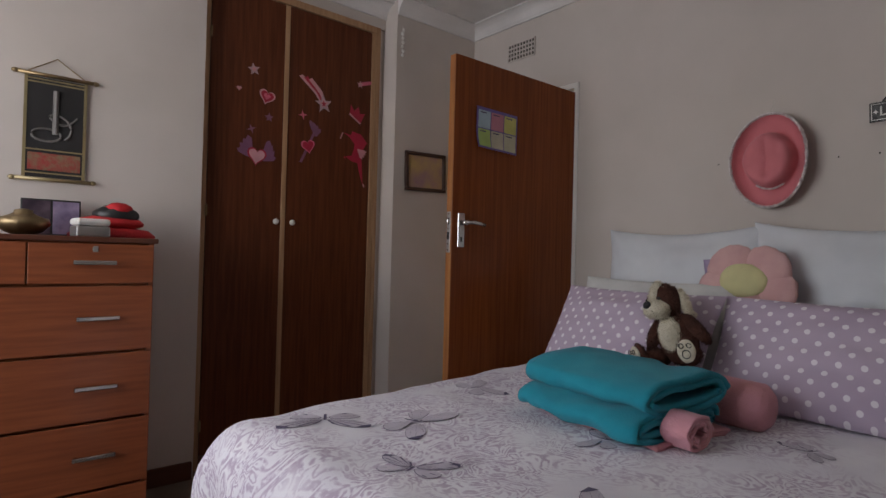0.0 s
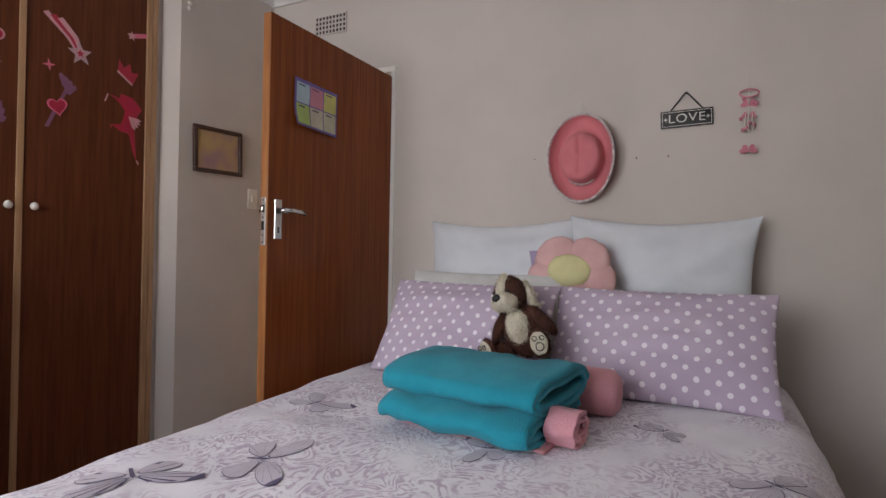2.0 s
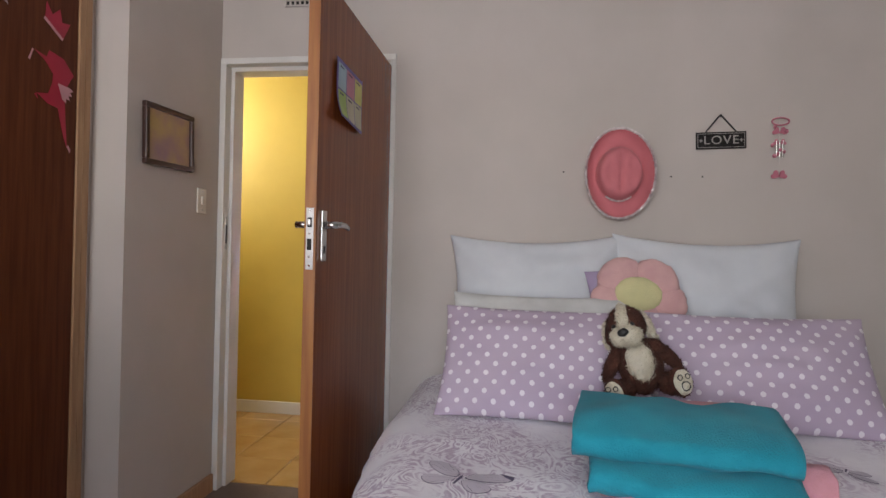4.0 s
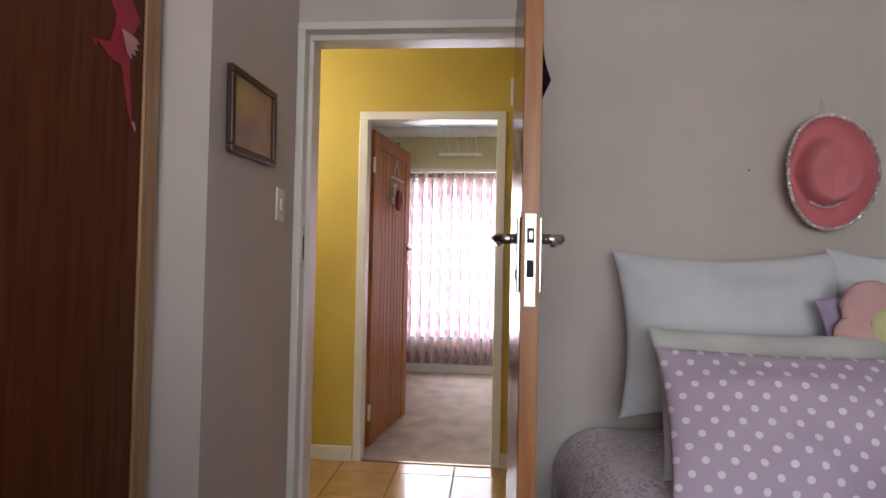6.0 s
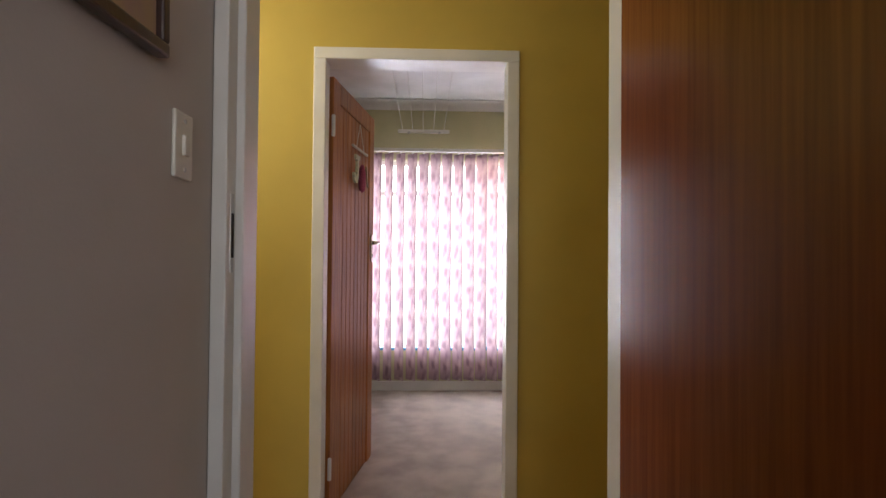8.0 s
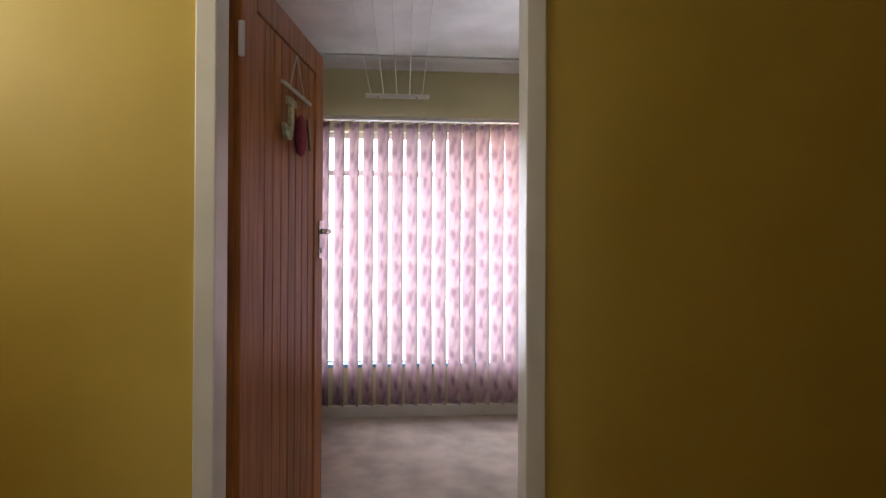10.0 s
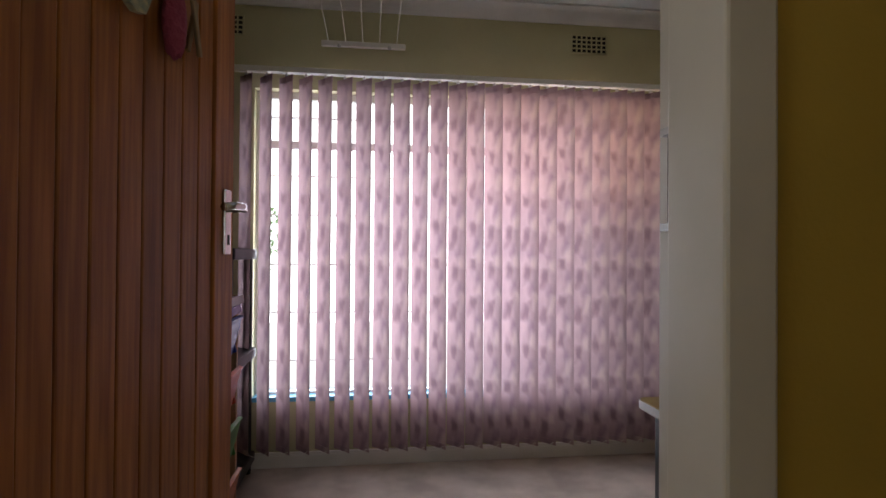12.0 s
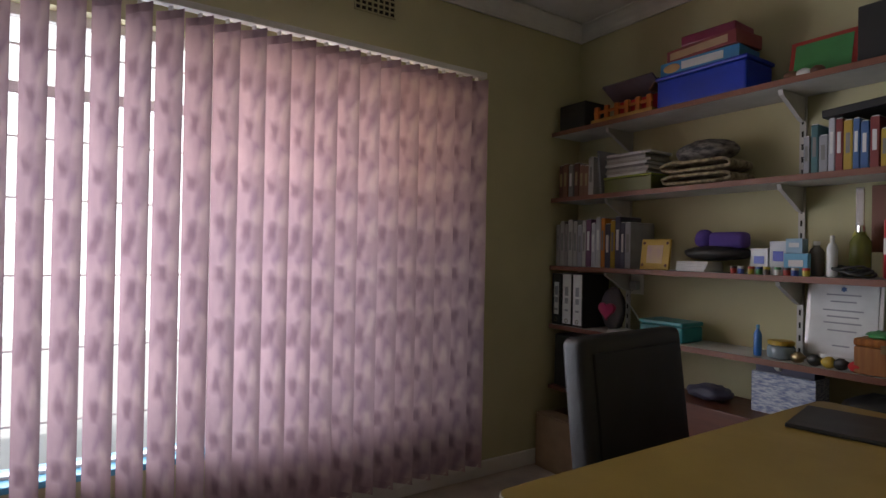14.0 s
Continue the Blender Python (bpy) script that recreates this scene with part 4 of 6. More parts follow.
lettering("lettering", "LOVE", 0.052, Matrix.Translation((0, 0, 0.0062)) @ Matrix.Diagonal((1.08, 1, 1, 1)), sign, SIGNT)

chime = thing("wind_chime", "pink butterfly bead mobile on the wall", "mobile", pose(2.936, 0.63, 1.675, 90, 0, -90))
CLEARP = plain("clear_pink_bead", (0.62, 0.22, 0.28), 0.15)
part("cord", bm_tube([(0, 0.155, 0.004), (0, -0.10, 0.012)], 0.0012, 6), STRING, chime)
part("ring", bm_tube([(0.034 * math.cos(t), 0.085 + 0.016 * math.sin(t), 0.02) for t in [k * 2 * math.pi / 20 for k in range(21)]], 0.0035, 8), CLEARP, chime, "pink ring", True)
random.seed(4)
for k in range(9):
    x, y = random.uniform(-0.033, 0.033), random.uniform(-0.075, 0.075)
    part("bead", bm_ball(0.007, 0.009, 0.006, (x, y, 0.014), seg=10), CLEARP, chime, "", True)
for x in (-0.012, 0.0, 0.013):
    part("tube", bm_cyl(0.003, 0.07, (x, -0.03, 0.014), "y", 8), CHROME, chime, "thin silver tube")
for yy, s in ((-0.14, 1.0), (0.045, 0.9), (-0.002, 0.7)):
    wg = bm_outline(shifted(heart_pts(0.02), 0.014, 0, -60, s), 0.003, Matrix.Translation((0, yy, 0.012)))
    bm_outline(shifted(heart_pts(0.02), -0.014, 0, 60, s), 0.003, Matrix.Translation((0, yy, 0.012)), bm=wg)
    part("butterfly", wg, CLEARP, chime, "pink plastic butterfly")

# ---- bedroom: bed ----
BX0, BX1, BY0, BY1, BZ = 0.86, 2.92, 0.45, 2.09, 0.63


def bed_h(x, y):
    return BZ + 0.012 * noise.noise(Vector((x * 3, y * 3, 2))) + 0.006 * noise.noise(Vector((x * 8, y * 8, 5)))


bed = thing("bed", "double bed under a white and lilac butterfly duvet", "bed", pose(0, 0, 0))
part("base", span(BX0 + 0.14, BX1 - 0.02, BY0 + 0.1, BY1 - 0.1, 0.04, 0.30, 0.02), LILACP, bed, "fabric bed base")
part("mattress", span(BX0 + 0.12, BX1 - 0.02, BY0 + 0.08, BY1 - 0.08, 0.31, 0.58, 0.05), WHITEFAB, bed)
bm = bmesh.new()
R_ = 0.15


def fold(s, half):
    """Arc length s from the middle to an offset and a drop."""
    a = abs(s)
    sg = 1 if s >= 0 else -1
    if a < half - R_:
        return s, 0.0
    t = (a - half + R_) / R_
    if t < math.pi / 2:
        return sg * (half - R_ + R_ * math.sin(t)), R_ * (1 - math.cos(t))
    return sg * (half + 0.01 * (a - half)), R_ + (a - (half - R_ + R_ * math.pi / 2))


nu, nv = 120, 110
cyb, hy = (BY0 + BY1) / 2, (BY1 - BY0) / 2
grid = []
for i in range(nu + 1):
    s = (BX0 - 0.42) + (BX1 - BX0 + 0.42) * i / nu
    hx_ = 1.0
    ox, dx_ = fold(min(0, s - BX0 - hx_), hx_)
    px_ = BX0 + hx_ + ox if s < BX0 + hx_ else s
    row = []
    for j in range(nv + 1):
        u = (hy + 0.38) * (2 * j / nv - 1)
        oy, dy_ = fold(u, hy)
        z = bed_h(px_, cyb + oy) - math.hypot(dx_, dy_)
        sag = 0.012 * math.sin((px_ if dy_ > dx_ else cyb + oy) * 22) * min(1, max(dx_, dy_) / 0.25)
        if oy > 0:
            along = min(1.0, max(0.0, (px_ - 0.9) / 1.3))
            oy *= 1 + 0.11 * along - 0.06 * (1 - along)
        row.append(bm.verts.new((px_ + (-sag if dx_ > 0.1 else 0), cyb + oy + (math.copysign(sag, oy) if dy_ > 0.1 else 0), max(0.10, z))))
    grid.append(row)
for i in range(nu):
    for j in range(nv):
        bm.faces.new((grid[i][j], grid[i + 1][j], grid[i + 1][j + 1], grid[i][j + 1]))
dv = part("duvet", bm, DUVET, bed, "white duvet cover printed with lilac damask and butterflies", True)


def drop_at(off, half):
    t = (abs(off) - half + R_) / R_
    return R_ * (1 - math.sqrt(max(0.0, 1 - min(1.0, t) ** 2))) if t > 0 else 0.0


def duvet_z(X, Y):
    return bed_h(X, Y) - math.hypot(drop_at(min(0, X - BX0 - 1.0), 1.0), drop_at(Y - cyb, hy))


def rounded(pts, times=2):
    for _ in range(times):
        out = []
        for k, (x, y) in enumerate(pts):
            x2, y2 = pts[(k + 1) % len(pts)]
            out += [(0.75 * x + 0.25 * x2, 0.75 * y + 0.25 * y2), (0.25 * x + 0.75 * x2, 0.25 * y + 0.75 * y2)]
        pts = out
    return pts


def butterfly_print(x, y, turn, size, dark):
    """Wing prints that follow the duvet's surface."""
    def draped(pts, up, material, label=""):
        c, sn = math.cos(radians(turn)), math.sin(radians(turn))
        b = bmesh.new()
        vs = []
        for a, d in pts:
            X, Y = x + size * (a * c - d * sn), y + size * (a * sn + d * c)
            vs.append(b.verts.new((X, Y, duvet_z(X, Y) + up * 0.55)))
        b.faces.new(vs)
        bmesh.ops.triangulate(b, faces=b.faces)
        part("butterfly_print", b, material, dv, label)
    for sd in (-1, 1):
        upper = [(0, 0.02), (sd * 0.25, 0.42), (sd * 0.62, 0.62), (sd * 0.95, 0.60), (sd * 0.98, 0.42), (sd * 0.75, 0.2), (sd * 0.4, 0.02)]
        lower = [(0, -0.02), (sd * 0.4, 0.0), (sd * 0.72, -0.05), (sd * 0.78, -0.28), (sd * 0.55, -0.5), (sd * 0.28, -0.42)]
        for pts in (upper, lower):
            cx_, cy_ = sum(p[0] for p in pts) / len(pts), sum(p[1] for p in pts) / len(pts)
            draped(rounded(pts), 0.0035, PRINT, "dark outline of a printed butterfly wing")
            draped([(cx_ + (a - cx_) * 0.955, cy_ + (b_ - cy_) * 0.955) for a, b_ in rounded(pts)], 0.005, PRINTW)
            for k in range(1, len(pts) - 1):
                a, b_ = pts[k]
                wv = 0.006 if not dark else 0.04
                draped([(pts[0][0] + 0.004, pts[0][1]), (a * 0.86 + wv, b_ * 0.86), (a * 0.86 - wv, b_ * 0.86)], 0.006, PRINT)
        if dark or sd > 0:
            draped([(sd * 0.62, 0.62), (sd * 0.95, 0.60), (sd * 0.98, 0.42), (sd * 0.8, 0.5)], 0.0065, PRINT)
    draped([(-0.03, -0.3), (0.03, -0.3), (0.035, 0.05), (0, 0.14), (-0.035, 0.05)], 0.007, PRINT)


for bx, by, bt, bs, bd_ in ((1.33, 1.64, 200, 0.13, False), (1.13, 1.80, 150, 0.13, True), (1.24, 0.98, 10, 0.12, False), (1.76, 1.84, 250, 0.12, False),
                            (1.72, 0.62, 130, 0.12, False), (1.98, 0.86, 60, 0.07, False), (1.12, 1.38, 300, 0.10, True), (1.62, 1.22, 20, 0.09, False)):
    butterfly_print(bx, by, bt, bs, bd_)


# ---- bedroom: pillows, toys and blankets on the bed ----
def pillow_bm(w, h, t, pinch=0.06, crease=0.012, seed=0):
    """A stuffed pillow in local x, y, thick along z, with pulled corners."""
    bm = bmesh.new()
    n = 30
    layers = []
    for side in (1, -1):
        g = []
        for i in range(n + 1):
            u = math.sin(math.pi / 2 * (2 * i / n - 1))
            r_ = []
            for j in range(n + 1):
                v = math.sin(math.pi / 2 * (2 * j / n - 1))
                f = (max(0, 1 - u * u) ** 0.5) * (max(0, 1 - v * v) ** 0.5)
                cr = crease * noise.noise(Vector((u * 3 + seed, v * 3, side))) * min(1, 4 * (1 - max(abs(u), abs(v))))
                cr += crease * 0.8 * math.sin(9 * (abs(u) - abs(v)) + seed) * (abs(u * v)) ** 1.5
                x = u * w / 2 * (1 - pinch * (1 - v * v))
                y = v * h / 2 * (1 - pinch * 1.4 * (1 - u * u))
                if side == -1 and (i in (0, n) or j in (0, n)):
                    r_.append(layers[0][i][j])
                else:
                    r_.append(bm.verts.new((x, y, side * (t / 2 * f + 0.0) + cr * f)))
            g.append(r_)
        layers.append(g)
        for i in range(n):
            for j in range(n):
                q = (g[i][j], g[i + 1][j], g[i + 1][j + 1], g[i][j + 1])
                bm.faces.new(q if side == 1 else q[::-1])
    return bm


def lean(x, y, z, tilt, yaw=0.0, roll=0.0):
    """A pillow's pose: its face looks to -x, its top leans back towards +x."""
    return pose(x, y, z) @ pose(0, 0, 0, 0, 0, -90 + yaw) @ pose(0, 0, 0, 90 - tilt, 0, 0) @ pose(0, 0, 0, 0, 0, roll)


def put_pillow(name, bm, material, label, m, group="pillows on the bed"):
    return solo(name, bm, material, label, "pillow", m, group, smooth=True)


put_pillow("pillow", pillow_bm(0.745, 0.555, 0.20, 0.10, 0.034, 1), WHITEFAB, "plump white cotton pillow propped against the wall", lean(2.80, 1.635, 0.99, 10, 0, 1))
put_pillow("pillow", pillow_bm(0.745, 0.555, 0.20, 0.10, 0.034, 5), WHITEFAB, "plump white cotton pillow propped against the wall", lean(2.79, 0.955, 0.995, 10, 0, -1))
put_pillow("pillow", pillow_bm(0.70, 0.42, 0.14, 0.05, 0.012, 8), CREAMFAB, "cream cotton pillow behind a spotted one", lean(2.51, 1.61, 0.83, 22, 0, 0))
put_pillow("pillow", pillow_bm(0.72, 0.41, 0.15, 0.045, 0.026, 3), LILAC, "lilac pillow with white polka dots", lean(2.35, 1.62, 0.805, 30, -4, 0))
put_pillow("pillow", pillow_bm(0.72, 0.41, 0.15, 0.045, 0.026, 11), LILAC, "lilac pillow with white polka dots", lean(2.37, 0.915, 0.805, 30, 0, 0))
put_pillow("small_cushion", pillow_bm(0.20, 0.22, 0.06, 0.05, 0.006, 13), LILACP, "small plain lilac cushion behind the flower", lean(2.645, 1.335, 1.025, 12, 0, 10), "")

flower = thing("flower_cushion", "plush flower cushion with pink petals", "cushion", lean(2.60, 1.262, 1.032, 14, 0, -6))
for k, (a, far, wide) in enumerate(((132, 0.098, 0.088), (52, 0.100, 0.090), (-14, 0.106, 0.078), (-78, 0.096, 0.080), (-148, 0.104, 0.084))):
    a = radians(a)
    bm = bm_ball(0.072, wide, 0.030, (far * 1.08 * math.cos(a), far * 0.86 * math.sin(a), 0.002 * (k % 2)), Matrix.Rotation(a, 4, "Z"), rough=0.09, seg=28)
    part("petal", bm, PINKL, flower, "", True)
part("flower_centre", bm_ball(0.086, 0.066, 0.026, (0, 0, 0.024), rough=0.05, seg=28), YELF, flower, "lemon yellow centre", True)


dog = bmesh.new()
# seated plush: body, head, hanging ears, arms and splayed legs, with pale chest, muzzle, blaze and soles
bm_ball(0.062, 0.072, 0.098, (0.0, 0, 0.095), bm=dog, rough=0.06, seg=32)
bm_ball(0.060, 0.062, 0.066, (-0.015, 0, 0.228), bm=dog, rough=0.05, seg=32)
for s in (-1, 1):
    bm_ball(0.026, 0.024, 0.070, (-0.012, s * 0.082, 0.118), Matrix.Rotation(s * 0.62, 4, "X"), bm=dog, rough=0.08)
    bm_ball(0.068, 0.034, 0.034, (-0.058, s * 0.074, 0.030), Matrix.Rotation(-s * 0.42, 4, "Z"), bm=dog, rough=0.06)
    bm_ball(0.024, 0.035, 0.046, (-0.112, s * 0.098, 0.042), Matrix.Rotation(-s * 0.35, 4, "Z"), bm=dog, rough=0.04)
bm_ball(0.020, 0.018, 0.050, (0.012, 0.060, 0.210), Matrix.Rotation(0.22, 4, "X"), bm=dog, rough=0.08)
nbrown = len(dog.faces)
bm_ball(0.040, 0.046, 0.066, (-0.036, 0, 0.108), bm=dog, rough=0.10, seg=28)
bm_ball(0.047, 0.050, 0.038, (-0.058, 0, 0.204), bm=dog, rough=0.04, seg=28)
bm_ball(0.026, 0.022, 0.054, (-0.052, 0, 0.256), Matrix.Rotation(0.5, 4, "Y"), bm=dog, rough=0.05)
for s in (-1, 1):
    bm_ball(0.010, 0.030, 0.040, (-0.129, s * 0.104, 0.043), Matrix.Rotation(-s * 0.35, 4, "Z"), bm=dog)
bm_ball(0.018, 0.017, 0.052, (0.016, -0.062, 0.212), Matrix.Rotation(-0.22, 4, "X"), bm=dog, rough=0.08)
bm_ball(0.012, 0.014, 0.046, (0.018, 0.074, 0.206), Matrix.Rotation(0.22, 4, "X"), bm=dog, rough=0.08)
ncream = len(dog.faces)
bm_ball(0.012, 0.018, 0.013, (-0.103, 0, 0.222), bm=dog, seg=14)
for s in (-1, 1):
    bm_ball(0.006, 0.007, 0.007, (-0.070, s * 0.030, 0.240), bm=dog, seg=12)
    turn_ = Matrix.Translation((-0.129, s * 0.104, 0.043)) @ Matrix.Rotation(-s * 0.35, 4, "Z")
    for y_, z_, r_ in ((0.0, -0.010, 0.014), (-0.012, 0.018, 0.008), (0.012, 0.018, 0.008)):
        bm_tube([tuple(turn_ @ Vector((-0.0105, y_ + r_ * math.cos(t), z_ + r_ * math.sin(t)))) for t in [k * 0.7 for k in range(10)]], 0.0017, 5, bm=dog)
dog.faces.ensure_lookup_table()
for k, f in enumerate(dog.faces):
    f.material_index = 0 if k < nbrown else 1 if k < ncream else 2
for v in dog.verts:
    v.co += Vector((noise.noise(v.co * 70), noise.noise(v.co * 70 + Vector((9, 0, 0))), noise.noise(v.co * 70 + Vector((0, 9, 0))))) * 0.003
# the head is turned aside
for v in dog.verts:
    if v.co.z > 0.172:
        v.co = Matrix.Rotation(radians(-12), 3, "Z") @ v.co + Vector((0, 0.010, 0))
# tufts of pile standing off the plush
random.seed(17)
dog.normal_update()
for f in [f for f in dog.faces if f.material_index < 2]:
    c = f.calc_center_median()
    if c.x < -0.112 and c.z < 0.1:
        continue
    for q in range(2):
        d = (f.normal + Vector((random.gauss(0, 0.5), random.gauss(0, 0.5), random.gauss(0, 0.5) - 0.35))).normalized()
        side_ = d.cross(Vector((random.gauss(0, 1), random.gauss(0, 1), random.gauss(0, 1)))).normalized() * 0.0016
        root = f.verts[q].co.lerp(c, random.random())
        tri = dog.faces.new([dog.verts.new(root - side_), dog.verts.new(root + side_), dog.verts.new(root + d * random.uniform(0.006, 0.012))])
        tri.material_index = f.material_index
toy = solo("plush_dog", dog, BROWNP, "dark brown plush dog with cream belly and muzzle", "soft toy", pose(2.215, 1.305, 0.757, 0, 0, -6) @ pose(0, 0, 0, -15, 0, 0) @ Matrix.Scale(0.94, 4), smooth=True)
toy.data.materials.append(CREAMP)
toy.data.materials.append(BLACK)


def folded_bm(length, depth, layers_h, turns, seed, wave=0.006, square=3.4):
    """A folded blanket: a flattened spiral of cloth extruded along y."""
    bm = bmesh.new()
    sec = []
    per = 44
    a0, b0 = depth / 2 - 0.012, layers_h / 2 - 0.010
    for k in range(per * turns + 1):
        t = 2 * math.pi * k / per
        f = 1 - 0.72 * k / (per * turns)
        c, s = math.cos(t), math.sin(t)
        e = 2 / square
        ax = a0 - (1 - f) * b0 * 1.05
        sec.append((ax * math.copysign(abs(c) ** e, c), b0 * f * math.copysign(abs(s) ** e, s)))
    n = 22
    rows_ = []
    for i in range(n + 1):
        y = length * (i / n - 0.5)
        wob = [noise.noise(Vector((y * 9, k * 0.21, seed))) for k in range(len(sec))]
        rows_.append([bm.verts.new((x + wave * w_, y + 0.008 * noise.noise(Vector((k * 0.15, seed, i // n))), z + layers_h / 2 + wave * w_)) for k, ((x, z), w_) in enumerate(zip(sec, wob))])
    for a_, b_ in zip(rows_, rows_[1:]):
        for k in range(len(sec) - 1):
            bm.faces.new((a_[k], a_[k + 1], b_[k + 1], b_[k]))
    return bm


def blanket(name, bm, material, label, m, thick=0.016):
    ob = solo(name, bm, material, label, "blanket", m, "folded blankets on the bed", smooth=True)
    so = ob.modifiers.new("thickness", "SOLIDIFY")
    so.thickness, so.offset = thick, 0
    return ob


blanket("pink_blanket", folded_bm(0.42, 0.34, 0.03, 1, 7), PINKF, "thin pink blanket folded under teal ones", pose(1.84, 1.28, 0.624, 0, 0, -8), 0.008)
blanket("teal_blanket", folded_bm(0.43, 0.38, 0.100, 2, 1, 0.016, 2.5), TEAL, "folded teal fleece blanket, lower of two", pose(1.80, 1.312, 0.628, 0, 0, -7))
blanket("teal_blanket", folded_bm(0.47, 0.37, 0.120, 2, 3, 0.014, 2.35), TEAL, "folded teal fleece blanket, upper of two", pose(1.85, 1.318, 0.690, 0, -2, -10))
blanket("rolled_pink_blanket", folded_bm(0.075, 0.13, 0.105, 3, 5, 0.007, 2.2), PINKF, "rolled pink fleece blanket end", pose(1.74, 1.062, 0.626, 0, 0, -8), 0.010)
put_pillow("pink_bolster", bm_lathe([(0.015, -0.205), (0.05, -0.2), (0.066, -0.18), (0.07, -0.1), (0.072, 0.05), (0.069, 0.18), (0.05, 0.2), (0.015, 0.205)], seg=32), PINKF, "soft pink rolled bolster behind the blankets", pose(2.10, 1.19, 0.692, 90, 0, -4), "")


# ---- hall floor tiles ----
tile_me = None
TS = 0.333
for i in range(4):
    for j in range(14):
        x0, y0 = 3.045 + i * TS, 0.61 + j * TS
        if x0 + TS - 0.006 > 4.207:
            continue
        if tile_me is None:
            tile_me = mesh_of("tile", bm_box(TS - 0.006, TS - 0.006, 0.008, (0, 0, 0), 0.0015, seg=1), TILE)
        tl = new("tile", tile_me)
        tl.parent = hall_floor
        tl.location = (x0 + TS / 2, y0 + TS / 2, -0.0035)
tile_edge = mesh_of("tile", bm_box(4.203 - (3.045 + 3 * TS) - 0.004, TS - 0.006, 0.008, (0, 0, 0), 0.0015, seg=1), TILE)
for j in range(14):
    tl = new("tile", tile_edge)
    tl.parent = hall_floor
    tl.location = ((4.203 + 3.045 + 3 * TS) / 2, 0.61 + (j + 0.5) * TS, -0.0035)
structure("trim_threshold", span(4.196, 4.222, 2.40, 3.17, -0.002, 0.006, 0.002), BRASS, "thin metal threshold strip", "threshold")

# ---- study: vertical blind ----
blind = thing("vertical_blind", "dusty pink patterned vertical blind, half open", "blind", pose(6.815, 0, 0))
RY0, RY1, RZ = 0.83, 3.45, 2.185
bm = span(-0.022, 0.022, RY0, RY1, RZ - 0.03, RZ, 0.004)
part("headrail", bm, WHITE, blind, "white headrail")
PITCH, SW = 0.1042, 0.127
nsl = 25
slat_me = None
bms = bmesh.new()
nz_ = 10
SZ0, SZ1 = 0.112, RZ - 0.045
vs = []
for k in range(nz_ + 1):
    z = SZ0 + (SZ1 - SZ0) * k / nz_
    vs.append([bms.verts.new((0.006 * (1 - (2 * q / 4 - 1) ** 2), SW * (q / 4 - 0.5), z)) for q in range(5)])
for a_, b_ in zip(vs, vs[1:]):
    for q in range(4):
        bms.faces.new((a_[q], a_[q + 1], b_[q + 1], b_[q]))
slat_me = mesh_of("slat", bms, SLAT, True)
weight_me = mesh_of("bottom_weight", bm_box(0.003, SW - 0.006, 0.028, (0.003, 0, SZ0 + 0.014), 0.001), SLAT)
pocket_me = mesh_of("top_pocket", bm_box(0.003, SW - 0.004, 0.034, (0.003, 0, SZ1 - 0.018), 0.001), SLAT)
hook_me = mesh_of("hook", bm_box(0.006, 0.02, 0.02, (0.003, 0, SZ1 + 0.008), 0.002), WHITE)
random.seed(11)
for k in range(nsl):
    y = RY0 + 0.055 + k * PITCH
    turn = -48 + random.uniform(-2.2, 2.2)
    sl = new("slat", slat_me)
    sl.parent = blind
    sl.location = (0.0, y, 0)
    sl.rotation_euler = (0, 0, radians(turn))
    for nm, me_ in (("bottom_weight", weight_me), ("top_pocket", pocket_me), ("hook", hook_me)):
        o = new(nm, me_)
        o.parent = sl
for k in range(nsl - 1):
    y = RY0 + 0.055 + k * PITCH
    pts = [(-0.035, y - 0.03 + PITCH * q / 8, SZ0 + 0.016 - 0.022 * (1 - (q / 4 - 1) ** 2)) for q in range(9)]
    part("bottom_chain", bm_tube(pts, 0.0016, 5), WHITE, blind, "thin beaded chain")

# ---- study: clothes line, switch, things behind the door ----
line = thing("clothes_line", "white retractable clothes line with five cords", "clothes line", pose(0, 0, 0))
part("wall_bar", span(6.885, 6.913, 2.53, 3.0, 2.345, 2.375, 0.004), WHITE, line, "white wall bar")
part("far_bar", span(4.397, 4.42, 2.5, 3.0, 2.40, 2.43, 0.004), WHITE, line)
for y in (2.62, 2.90):
    part("knob", bm_ball(0.012, 0.012, 0.012, (6.88, y, 2.345), seg=12), STEELW, line, "", True)
for k in range(5):
    y = 2.58 + k * 0.095
    part("cord", bm_tube([(6.885, y, 2.372), (5.65, y, 2.385), (4.42, y, 2.415)], 0.0022, 6), STRING, line)
switch_plate("wall_socket", pose(6.912, 3.63, 1.12, 0, 0, -90), "cream switch plate beside the window")

rack = thing("black_shelf_rack", "black plastic shelf rack in the corner", "shelf rack", pose(6.56, 3.33, 0))
for z in (0.06, 0.62, 1.15):
    part("shelf", span(-0.18, 0.31, 0.0, 0.42, z, z + 0.055, 0.008), BLACK, rack)
for x in (-0.15, 0.28):
    for y in (0.03, 0.37):
        part("post", bm_cyl(0.016, 1.2, (x, y, 0.6), "z", 14), BLACK, rack)
bins = thing("toy_bin_unit", "stack of tilted coloured plastic toy bins", "toy storage", pose(5.72, 3.29, 0))
for x in (0.0, 0.55):
    part("side_frame", span(x - 0.012, x + 0.012, 0.0, 0.32, 0.0, 1.0, 0.004), PALEWOOD, bins, "pale wooden side frame")
